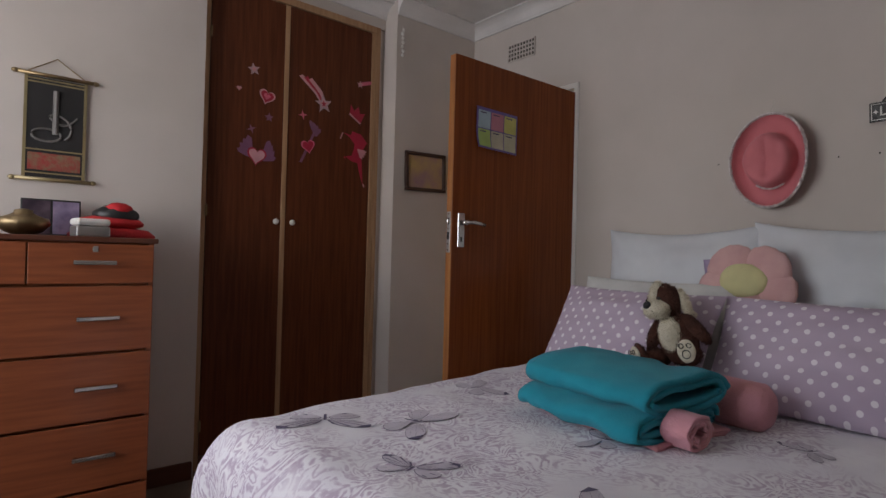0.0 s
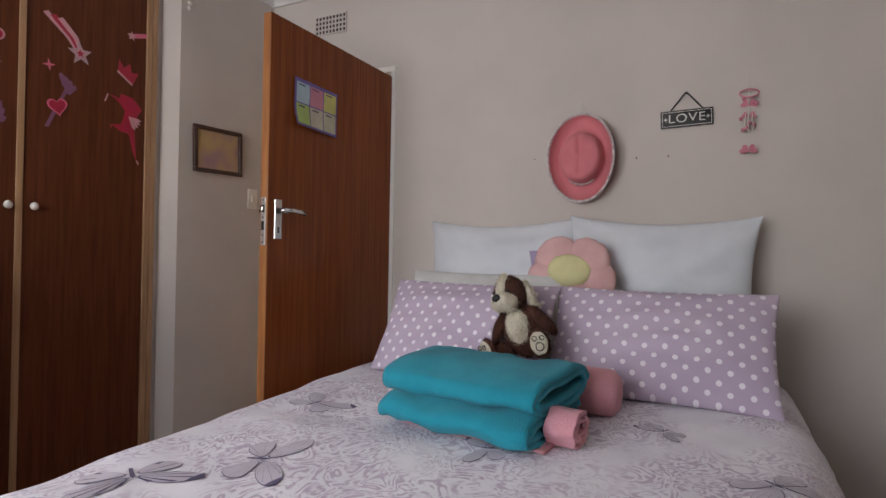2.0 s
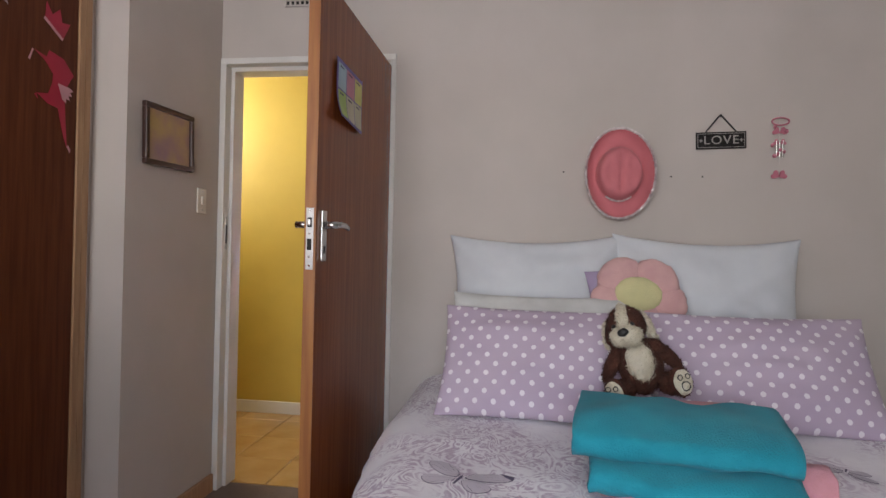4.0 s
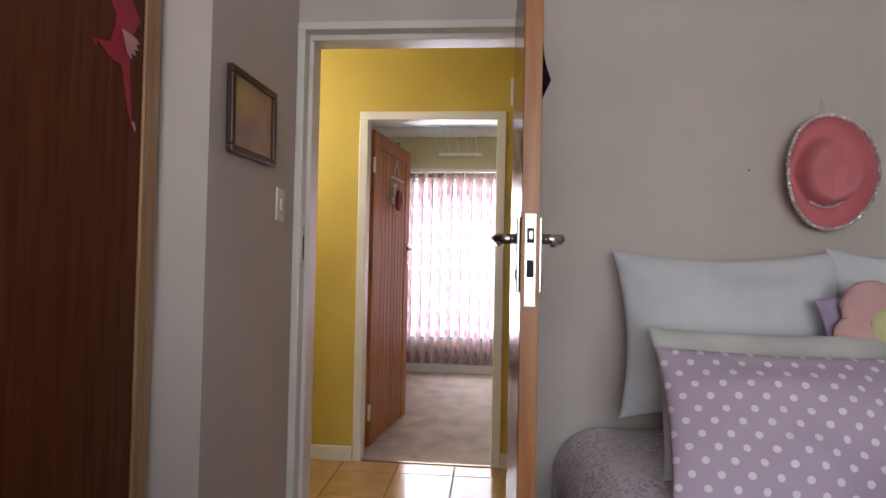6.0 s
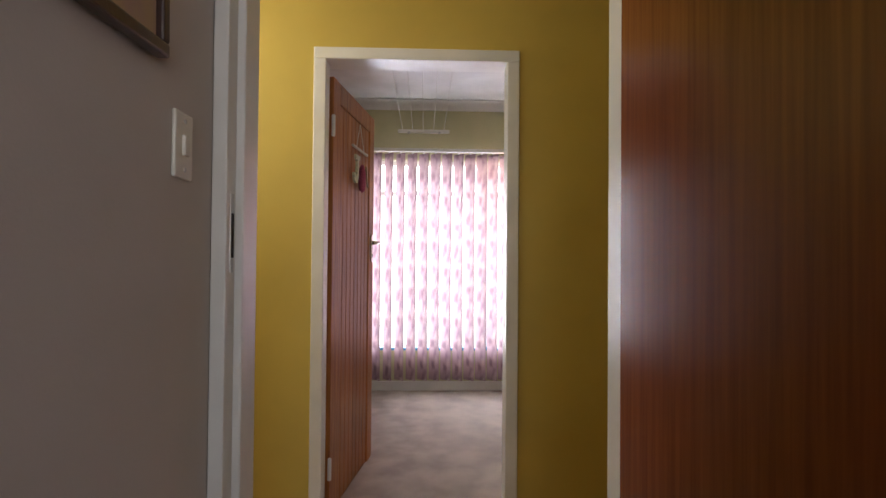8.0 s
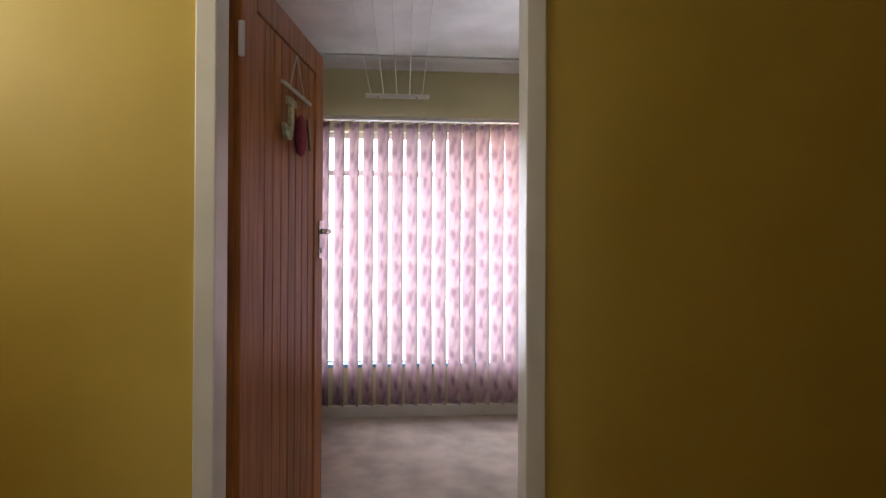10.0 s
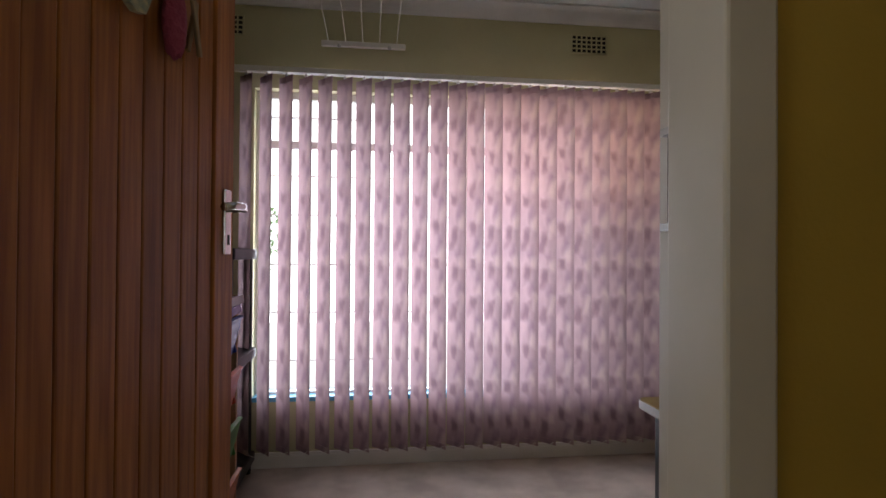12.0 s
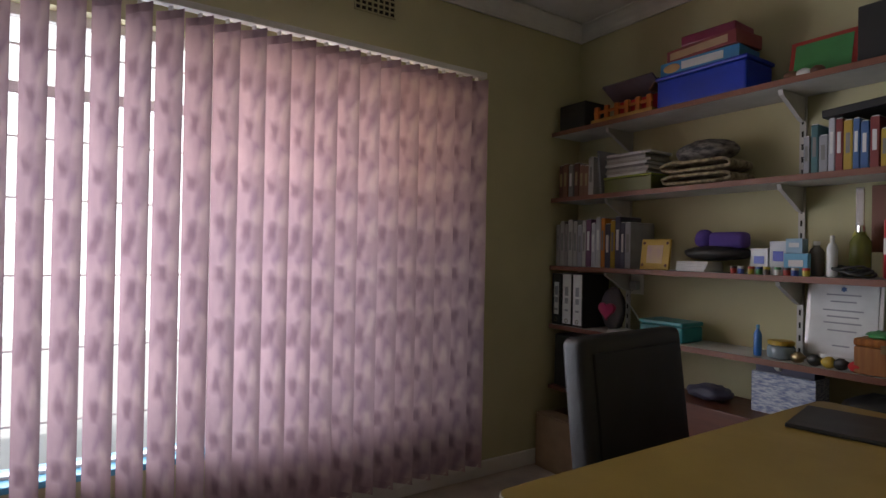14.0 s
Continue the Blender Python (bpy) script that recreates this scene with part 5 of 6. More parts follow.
for k, c in enumerate(((0.03, 0.06, 0.30), (0.50, 0.06, 0.02), (0.06, 0.24, 0.06), (0.55, 0.16, 0.02))):
    z = 0.72 - k * 0.22
    hue = plain("bin_plastic_%s" % "abcd"[k], c, 0.35)
    b_ = bm_box(0.5, 0.26, 0.012, m=pose(0.275, 0.14, z, -14), bevel=0.003)
    bm_box(0.5, 0.012, 0.15, m=pose(0.275, 0.0, z + 0.075 + 0.03, 14), bevel=0.003, bm=b_)
    for sx in (0.028, 0.522):
        bm_box(0.012, 0.26, 0.16, m=pose(sx, 0.14, z + 0.08, -14), bevel=0.003, bm=b_)
    bm_box(0.53, 0.02, 0.012, m=pose(0.275, -0.018, z + 0.185, 14), bevel=0.003, bm=b_)
    part("bin", b_, hue, bins)
for k, (c, z) in enumerate((((0.50, 0.48, 0.50), 0.965), ((0.16, 0.09, 0.30), 0.925))):
    solo("game_box", bm_box(0.36, 0.22, 0.035, (0, 0, 0), 0.003), plain("box_card_%s" % "ab"[k], c, 0.5), "flat printed game box on the toy bins", "box", pose(6.08, 3.37, z, -10, 0, 4 * k))

door_orn = thing("door_ornament", "beaded letter mobile hanging on the plank door", "ornament", door_2.matrix_world @ pose(0.42, -0.03, 1.67))
part("rod", bm_cyl(0.007, 0.30, (0.02, -0.004, 0.10), "x", 10), STRING, door_orn, "striped rod")
for x in (-0.06, 0.10):
    part("cord", bm_tube([(x, -0.004, 0.10), (0.02, -0.002, 0.24)], 0.0018, 5), STRING, door_orn)
jp = [(0.045, 0.10), (-0.035, 0.10), (-0.035, 0.075), (-0.008, 0.075), (-0.008, 0.0), (-0.03, -0.022), (-0.05, 0.0), (-0.072, 0.0), (-0.06, -0.04), (-0.03, -0.052), (0.0, -0.045), (0.018, -0.01), (0.018, 0.075), (0.045, 0.075)]
part("letter", bm_outline(jp, 0.012, pose(-0.06, -0.002, -0.04, 90)), mat("speckled_cream_letter", (0.55, 0.50, 0.26), 0.5, dark=(0.25, 0.30, 0.22), scale=60, bump=0.1), door_orn, "speckled cream wooden letter J")
part("tassel", bm_ball(0.03, 0.02, 0.075, (0.05, -0.008, -0.05), rough=0.2), mat("dark_pink_feathers", (0.30, 0.05, 0.09), 0.9, bump=0.8, fine=80), door_orn, "dark pink feather tassel", True)
xb = bm_box(0.014, 0.008, 0.12, m=pose(0.125, -0.006, -0.03, 0, 18, 0), bevel=0.002)
bm_box(0.014, 0.008, 0.12, m=pose(0.125, -0.015, -0.03, 0, -18, 0), bevel=0.002, bm=xb)
part("cross", xb, BRASS, door_orn, "small crossed wooden sticks")

# ---- study: desk, chair ----
desk = thing("desk", "yellow laminate desk with dark legs", "desk", pose(0, 0, 0))
DX0, DX1, DY0, DY1, DZ = 4.60, 5.335, 0.50, 1.912, 0.755
def rounded_top(x0, x1, y0, y1, r, z0, z1):
    pts = []
    for cx_, cy_, a0 in ((x1 - r, y1 - r, 0), (x0 + r, y1 - r, 90), (x0 + r, y0 + r, 180), (x1 - r, y0 + r, 270)):
        for k in range(6):
            a = radians(a0 + 18 * k)
            pts.append((cx_ + r * math.cos(a), cy_ + r * math.sin(a)))
    return bm_outline(pts, z1 - z0, Matrix.Translation((0, 0, z0)))
part("desktop", rounded_top(DX0, DX1, DY0, DY1, 0.03, DZ - 0.028, DZ), DESKTOP, desk)
part("edge_band", rounded_top(DX0 - 0.003, DX1 + 0.003, DY0 - 0.003, DY1 + 0.003, 0.032, DZ - 0.026, DZ - 0.003), SHELFW, desk, "pale edge banding")
for x0, x1, y0, y1 in ((DX0 + 0.05, DX1 - 0.05, DY1 - 0.075, DY1 - 0.055), (DX0 + 0.05, DX1 - 0.05, DY0 + 0.055, DY0 + 0.075), (DX1 - 0.075, DX1 - 0.055, DY0 + 0.08, DY1 - 0.08), (DX0 + 0.055, DX0 + 0.075, DY0 + 0.08, DY1 - 0.08)):
    part("apron", span(x0, x1, y0, y1, DZ - 0.12, DZ - 0.029, 0.002), BLACK, desk, "dark apron")
for x in (DX0 + 0.06, DX1 - 0.06):
    for y in (DY0 + 0.06, DY1 - 0.06):
        part("leg", span(x - 0.022, x + 0.022, y - 0.022, y + 0.022, 0, DZ - 0.029, 0.004), BLACK, desk, "dark square leg")
solo("desk_mat", bm_box(0.36, 0.28, 0.012, (0, 0, 0.006), 0.004), BLACK, "black mat lying on the yellow desk", "mat", pose(5.10, 0.76, DZ + 0.001, 0, 0, 12))

chair = thing("office_chair", "high-backed black leather chair behind the desk", "chair", pose(5.67, 1.0, 0, 0, 0, 4))
part("backrest", bm_box(0.60, 0.62, 0.095, m=lean(0.06, -0.03, 0.655, 7), bevel=0.032, seg=4), LEATHER, chair, "", True)
part("back_panel", bm_box(0.50, 0.52, 0.012, m=lean(0.011, -0.03, 0.655, 7), bevel=0.005), LEATHER, chair, "stitched inner panel")
part("seat", bm_box(0.46, 0.46, 0.09, (-0.16, 0, 0.45), 0.03), LEATHER, chair)
for y in (-0.20, 0.20):
    for x in (-0.34, 0.06):
        part("leg", bm_box(0.035, 0.035, 0.41, (x, y, 0.205), 0.004), BLACK, chair)

# ---- study: bookshelves along the south wall ----
SHX0, SHX1 = 4.45, 6.885
SHZ = (1.955, 1.565, 1.165, 0.82)
shelf_unit = thing("wall_shelves", "four long brown-edged shelves on wall brackets", "shelf", pose(0, 0, 0))
for k, z in enumerate(SHZ):
    bd_ = part("board", span(SHX0, SHX1, 0.004, 0.262, z - 0.022, z, 0.001), SHELFW, shelf_unit)
    part("edging", span(SHX0, SHX1, 0.2625, 0.268, z - 0.024, z + 0.001, 0.001), SHELFE, bd_, "brown edge strip")
    for x in (5.62, 6.52):
        br = bm_outline([(0.004, -0.024), (0.20, -0.024), (0.19, -0.045), (0.03, -0.125), (0.004, -0.13)], 0.018, Matrix(((0, 0, 1, x - 0.009), (1, 0, 0, 0.012), (0, 1, 0, z), (0, 0, 0, 1))))
        part("bracket", br, SHELFW, shelf_unit, "white triangular bracket")
for x in (5.62, 6.52):
    up = part("upright", span(x - 0.013, x + 0.013, 0.001, 0.012, 0.62, 2.0, 0.001), SHELFW, shelf_unit, "slotted white upright")
    for k in range(24):
        part("slot", span(x - 0.004, x + 0.004, 0.0125, 0.0135, 0.66 + k * 0.055, 0.685 + k * 0.055), DARKHOLE, up)
low = solo("lower_shelf", span(6.30, 6.88, 0.004, 0.27, 0.44, 0.462, 0.001), DARKTOP, "short dark lower shelf holding files", "shelf")

BOOKC = [(0.30, 0.28, 0.27), (0.36, 0.34, 0.32), (0.20, 0.19, 0.19), (0.42, 0.40, 0.38), (0.30, 0.30, 0.33), (0.14, 0.05, 0.12), (0.45, 0.46, 0.52), (0.50, 0.18, 0.02), (0.46, 0.30, 0.03), (0.06, 0.06, 0.10), (0.10, 0.035, 0.02), (0.20, 0.09, 0.05), (0.05, 0.12, 0.30), (0.20, 0.03, 0.03), (0.05, 0.14, 0.16)]
BOOKM = [plain("book_cover_%s" % "abcdefghijklmno"[k], c, 0.5) for k, c in enumerate(BOOKC)]


def book(x, z, w, h, d, material, label, tilt=0.0, y=0.235):
    bk_ = thing("book", label, "book", pose(x, y - 0.012 * abs(math.sin(x * 97)), z, 0, tilt, 0), "books on the shelves")
    part("cover", bm_box(w, d, h, (0, -d / 2, h / 2), min(0.003, w / 5)), material, bk_)
    part("pages", bm_box(w * 0.7, d - 0.004, 0.006, (0, -d / 2 - 0.001, h + 0.0005), 0.0), PAPERW, bk_)
    if w > 0.018:
        part("title_bar", bm_box(w * 0.45, 0.0012, h * 0.4, (0, 0.0012, h * 0.55), 0), GOLD if material.name[-1] in "kl" else PAPERW if material.name[-1] in "cfgjmn" else BOOKM[2], bk_, "small unreadable title bar")


random.seed(21)
x = 6.875
order = [0, 1, 0, 3, 1, 4, 3, 5, 6, 6, 7, 9, 8, 9, 9, 4]
for k, ci in enumerate(order):
    w_ = (0.030, 0.034, 0.026, 0.036)[k % 4]
    book(x - w_ / 2, SHZ[2] + 0.001, w_, random.uniform(0.235, 0.275), random.uniform(0.16, 0.2), BOOKM[ci], "upright hardback book in muted colours on the shelf")
    x -= w_ + 0.002
x = 6.86
for k, ci in enumerate((10, 11, 2, 10, 11, 11, 3)):
    w_ = 0.036
    book(x - w_ / 2, SHZ[1] + 0.001, w_, random.uniform(0.17, 0.22), 0.15, BOOKM[ci], "brown leather-look book on the shelf")
    x -= w_ + 0.003
x = 5.52
for k, ci in enumerate((4, 14, 4, 6, 13, 8, 12, 12, 13, 8, 9, 12, 14, 6, 12, 3, 14)):
    w_ = (0.022, 0.026, 0.03)[k % 3]
    book(x - w_ / 2, SHZ[1] + 0.001, w_, random.uniform(0.13, 0.21), 0.15, BOOKM[ci], "thin bright paperback or case on the shelf")
    x -= w_ + 0.002
solo("black_folder", bm_box(0.34, 0.2, 0.03, (0, 0, 0), 0.004), BLACK, "black folder lying across the books", "folder", pose(5.28, 0.15, SHZ[1] + 0.235, 0, 4, 0))
ring_b = thing("notebook", "grey spiral notebook leaning on magazines", "notebook", pose(6.555, 0.21, SHZ[1] + 0.001, 0, 6, 0))
part("cover", bm_box(0.012, 0.17, 0.25, (0, -0.085, 0.125), 0.002), BOOKM[4], ring_b)
for k in range(14):
    part("coil", bm_tube([(0.009 * math.cos(t), 0.003 + 0.009 * math.sin(t), 0.02 + k * 0.016) for t in [q * 0.9 for q in range(8)]], 0.0012, 5), STEELW, ring_b)
gb = thing("green_box", "olive green plastic box with a lime lid", "box", pose(6.36, 0.14, SHZ[1] + 0.001))
part("body", bm_box(0.30, 0.20, 0.075, (0, 0, 0.0375), 0.006), plain("olive_plastic", (0.11, 0.13, 0.03), 0.35), gb)
part("lid", bm_box(0.305, 0.205, 0.010, (0, 0, 0.081), 0.003), plain("lime_plastic", (0.32, 0.40, 0.04), 0.35), gb)
for k in range(9):
    solo("magazine", bm_box(0.25 + 0.01 * (k % 3), 0.19, 0.0125, (0, 0, 0), 0.002), (PAPERW, BOOKM[1], BOOKM[3], BOOKM[2])[k % 4], "magazine in an untidy stack on the shelf", "magazine", pose(6.37 + 0.008 * math.sin(k * 2.1), 0.14, SHZ[1] + 0.095 + k * 0.0132, 0, 0, 3 * math.sin(k * 1.7)), "stacked magazines")
ANIM = mat("animal_print_cloth", (0.42, 0.34, 0.22), 0.85, dark=(0.10, 0.07, 0.04), scale=38, bump=0.4)
ZEB = mat("zebra_print_cloth", (0.02, 0.018, 0.018), 0.8, dark=(0.22, 0.20, 0.18), scale=24, stretch=(1, 1, 3), bump=0.4)
blk = folded_bm(0.20, 0.36, 0.055, 1, 31)
ob = solo("folded_cloth", blk, ANIM, "animal print cloth folded on the shelf", "cloth", pose(5.98, 0.14, SHZ[1] + 0.004, 0, 0, 0), smooth=True)
ob.modifiers.new("thickness", "SOLIDIFY").thickness = 0.014
ob = solo("folded_cloth", folded_bm(0.20, 0.36, 0.06, 1, 37), ANIM, "animal print cloth folded on the shelf", "cloth", pose(5.99, 0.14, SHZ[1] + 0.062, 0, 0, 2), smooth=True)
ob.modifiers.new("thickness", "SOLIDIFY").thickness = 0.014
solo("zebra_cushion", bm_ball(0.15, 0.10, 0.055, (0, 0, 0.05), rough=0.1), ZEB, "zebra striped soft bag on folded cloths", "bag", pose(5.98, 0.14, SHZ[1] + 0.118), smooth=True)

# top shelf
solo("black_box", bm_box(0.20, 0.16, 0.16, (0, 0, 0.08), 0.004), BLACK, "small black box in the shelf corner", "box", pose(6.77, 0.14, SHZ[0] + 0.001))
toyh = thing("toy_train", "orange toy stable with a grey roof", "toy", pose(6.42, 0.14, SHZ[0] + 0.001))
ORA = plain("orange_toy_plastic", (0.55, 0.15, 0.025), 0.4)
part("base", bm_box(0.40, 0.18, 0.03, (0, 0, 0.015), 0.003), plain("yellow_toy_wood", (0.48, 0.26, 0.05), 0.5), toyh)
for k in range(6):
    part("post", bm_box(0.028, 0.02, 0.07, (-0.17 + k * 0.068, 0.07, 0.066), 0.003), ORA, toyh)
part("rail", bm_box(0.38, 0.014, 0.016, (0, 0.07, 0.07), 0.003), ORA, toyh)
part("wall", bm_box(0.30, 0.012, 0.10, (-0.02, -0.04, 0.08), 0.002), RED, toyh)
part("roof", bm_box(0.32, 0.16, 0.012, m=pose(-0.02, 0.0, 0.165, 32), bevel=0.002), plain("grey_violet_roof", (0.17, 0.14, 0.18), 0.6), toyh)
part("roof_gable", bm_outline([(-0.07, 0.12), (0.07, 0.12), (0.0, 0.2)], 0.01, Matrix(((0, 0, 1, -0.17), (1, 0, 0, 0), (0, 1, 0, 0), (0, 0, 0, 1)))), BOOKM[11], toyh)
bb = thing("blue_storage_box", "bright blue plastic storage box on the shelf", "box", pose(5.96, 0.14, SHZ[0] + 0.001))
BLUEB = plain("bright_blue_plastic", (0.012, 0.04, 0.42), 0.35)
part("body", bm_box(0.44, 0.22, 0.135, (0, 0, 0.0675), 0.010), BLUEB, bb)
part("lid", bm_box(0.455, 0.235, 0.018, (0, 0, 0.145), 0.006), BLUEB, bb)
cb = thing("biscuit_box", "blue printed biscuit box", "box", pose(5.98, 0.14, SHZ[0] + 0.156, 0, 0, 3))
part("carton", bm_box(0.38, 0.19, 0.062, (0, 0, 0.031), 0.002), plain("blue_biscuit_card", (0.05, 0.24, 0.50), 0.4), cb)
part("label_patch", bm_box(0.20, 0.002, 0.036, (-0.02, 0.0955, 0.033), 0), PAPERW, cb, "white blurred name patch")
part("label_patch", bm_ball(0.045, 0.004, 0.022, (0.13, 0.095, 0.03), seg=14), plain("biscuit_picture", (0.45, 0.28, 0.12), 0.5), cb, "printed biscuit")
cb2 = thing("biscuit_box", "maroon printed biscuit box on top", "box", pose(5.96, 0.14, SHZ[0] + 0.219, 0, 0, -4))
part("carton", bm_box(0.36, 0.19, 0.06, (0, 0, 0.03), 0.002), plain("maroon_biscuit_card", (0.22, 0.035, 0.045), 0.4), cb2)
part("label_patch", bm_box(0.30, 0.002, 0.034, (0.01, 0.0955, 0.03), 0), plain("tan_print", (0.45, 0.30, 0.18), 0.5), cb2, "tan blurred print")
cb3 = solo("biscuit_tin", bm_box(0.26, 0.17, 0.05, (0, 0, 0.025), 0.008), plain("crimson_tin", (0.20, 0.02, 0.06), 0.3), "crimson flat tin on top of the boxes", "tin", pose(5.94, 0.14, SHZ[0] + 0.28, 0, 0, 2))
pr = thing("red_framed_picture", "green picture in a red frame leaning back", "picture", pose(5.50, 0.14, SHZ[0] + 0.001, 12))
part("frame", bm_box(0.25, 0.014, 0.19, (0, 0, 0.095), 0.003), plain("red_frame_paint", (0.34, 0.03, 0.02), 0.4), pr)
part("print", bm_box(0.21, 0.002, 0.15, (0, 0.0085, 0.095), 0), mat("green_picture_print", (0.06, 0.26, 0.08), 0.4, dark=(0.05, 0.20, 0.06), scale=6, bump=0), pr)
fg = thing("toy_animals", "small brown and white toy animals", "toy", pose(5.53, 0.215, SHZ[0] + 0.001))
for k, (dx, m_) in enumerate(((0.05, BOOKM[11]), (0.0, PAPERW), (-0.05, BOOKM[10]))):
    part("animal", bm_ball(0.028, 0.016, 0.018, (dx, 0, 0.02), rough=0.2, seg=14), m_, fg, "", True)
solo("speaker_box", bm_box(0.30, 0.2, 0.21, (0, 0, 0.105), 0.006), BLACK, "large black box at the end of the shelf", "box", pose(5.19, 0.14, SHZ[0] + 0.001))

# third shelf
yf = thing("small_picture_frame", "small yellow wooden frame with a picture", "picture", pose(6.20, 0.22, SHZ[2] + 0.001, 8))
YFM = plain("mustard_wood_paint", (0.46, 0.30, 0.03), 0.5)
part("frame", bm_box(0.165, 0.014, 0.155, (0, 0, 0.0775), 0.004), YFM, yf)
part("print", bm_box(0.09, 0.002, 0.09, (0, 0.0085, 0.0775), 0), PICM, yf)
for sx in (-1, 1):
    for sz in (0.022, 0.133):
        part("corner_bead", bm_ball(0.008, 0.004, 0.008, (sx * 0.066, 0.008, sz), seg=8), BOOKM[10], yf)
for k in range(4):
    solo("notepad", bm_box(0.15, 0.14, 0.011, (0, 0, 0), 0.001), PAPERW, "white notepad stacked on the shelf", "notepad", pose(5.99, 0.17, SHZ[2] + 0.007 + k * 0.0118, 0, 0, 3 * k - 4), "stacked notepads")
solo("baseball_cap", bm_ball(0.16, 0.09, 0.036, (0, 0, 0.034), rough=0.15), BLACK, "crumpled black cap on the shelf", "cap", pose(5.93, 0.12, SHZ[2] + 0.055), smooth=True)
pl = bmesh.new()
bm_box(0.17, 0.08, 0.075, (-0.03, 0, 0.048), 0.022, bm=pl)
bm_ball(0.045, 0.04, 0.045, (0.09, 0, 0.055), bm=pl, rough=0.1)
solo("purple_plush", pl, plain("purple_plush_cloth", (0.09, 0.05, 0.26), 0.9), "purple plush toy with white markings", "soft toy", pose(5.90, 0.13, SHZ[2] + 0.10), smooth=True)
for k, (xx, w_, h_, c) in enumerate(((5.70, 0.075, 0.11, (0.52, 0.55, 0.58)), (5.625, 0.07, 0.14, (0.50, 0.52, 0.55)), (5.56, 0.09, 0.09, (0.12, 0.36, 0.55)), (5.57, 0.06, 0.06, (0.30, 0.45, 0.58)))):
    z0 = SHZ[2] + 0.001 + (0.091 if k == 3 else 0)
    mb = thing("medicine_box", "small pale blue and white carton", "box", pose(xx, 0.16, z0, 0, 0, 4 * k - 5), "cartons on the shelf")
    part("carton", bm_box(w_, 0.07, h_, (0, 0, h_ / 2), 0.002), plain("carton_%s" % "abcd"[k], c, 0.4), mb)
    part("print_band", bm_box(w_ * 0.6, 0.0015, h_ * 0.3, (0, 0.0358, h_ * 0.55), 0), BLUEB if k < 2 else PAPERW, mb, "printed band")
random.seed(8)
POTC = [plain("paint_pot_%s" % "abcdef"[k], c, 0.4) for k, c in enumerate(((0.4, 0.03, 0.02), (0.02, 0.05, 0.25), (0.45, 0.36, 0.03), (0.04, 0.2, 0.06), (0.05, 0.03, 0.03), (0.5, 0.48, 0.45)))]
for k in range(9):
    pt = thing("paint_pot", "small plastic paint pot with a coloured lid", "paint pot", pose(5.79 - k * 0.036, 0.235 + 0.008 * math.sin(k * 2), SHZ[2] + 0.001), "paint pots on the shelf")
    part("pot", bm_cyl(0.013, 0.022, (0, 0, 0.011), "z", 14), POTC[k % 6], pt)
    part("lid", bm_cyl(0.0145, 0.010, (0, 0, 0.027), "z", 14, bevel=0.002), POTC[(k + 4) % 6], pt)


def bottle(name, label, x, y, z, r, h, body_m, cap_m):
    bt = thing(name, label, "bottle", pose(x, y, z))
    part("body", bm_lathe([(r * 0.9, 0), (r, 0.006), (r, h * 0.68), (r * 0.75, h * 0.78), (r * 0.4, h * 0.84), (r * 0.4, h * 0.88)], seg=20), body_m, bt, "", True)
    part("cap", bm_cyl(r * 0.45, h * 0.13, (0, 0, h * 0.94), "z", 16, bevel=0.002), cap_m, bt)


bottle("bottle", "clear bottle with dark contents on the shelf", 5.505, 0.14, SHZ[2] + 0.001, 0.028, 0.14, plain("smoky_glass", (0.10, 0.09, 0.08), 0.15), PAPERW)
bottle("glue_bottle", "white plastic glue bottle on the shelf", 5.43, 0.19, SHZ[2] + 0.001, 0.018, 0.16, PAPERW, PAPERW)
bottle("bottle", "olive green bottle on the shelf", 5.37, 0.10, SHZ[2] + 0.001, 0.035, 0.2, plain("olive_glass", (0.16, 0.17, 0.04), 0.2), CHROME)
can = thing("spray_can", "red can with a white band", "can", pose(5.255, 0.12, SHZ[2] + 0.001))
part("body", bm_cyl(0.033, 0.22, (0, 0, 0.11), "z", 22, bevel=0.003), plain("red_can_paint", (0.40, 0.02, 0.03), 0.3), can)
part("band", bm_cyl(0.0336, 0.06, (0, 0, 0.12), "z", 22), PAPERW, can, "white band")
cl = bmesh.new()
for q in range(4):
    bm_tube([(0.055 * math.cos(t) + 0.01 * q, 0.03 * math.sin(t), 0.012 + 0.008 * q + 0.008 * math.sin(2 * t + q)) for t in [k * 0.45 for k in range(15)]], 0.005, 6, bm=cl)
solo("cable_bundle", cl, BLACK, "tangled bundle of black cables on the shelf", "cable", pose(5.34, 0.2, SHZ[2] + 0.002), smooth=True)
hang = thing("hanging_scissors", "metal tools hanging from the shelf above", "tool", pose(5.37, 0.04, SHZ[1] - 0.03))
part("strip", bm_box(0.05, 0.012, 0.26, (-0.04, 0, -0.14), 0.003), SHELFE, hang, "brown wooden strip")
part("blade", bm_box(0.03, 0.01, 0.17, (0.02, 0.012, -0.10), 0.004), CHROME, hang, "metal blade")
part("grip", bm_ball(0.026, 0.008, 0.032, (0.02, 0.012, -0.21), seg=14), plain("yellow_grip", (0.42, 0.38, 0.06), 0.4), hang, "", True)

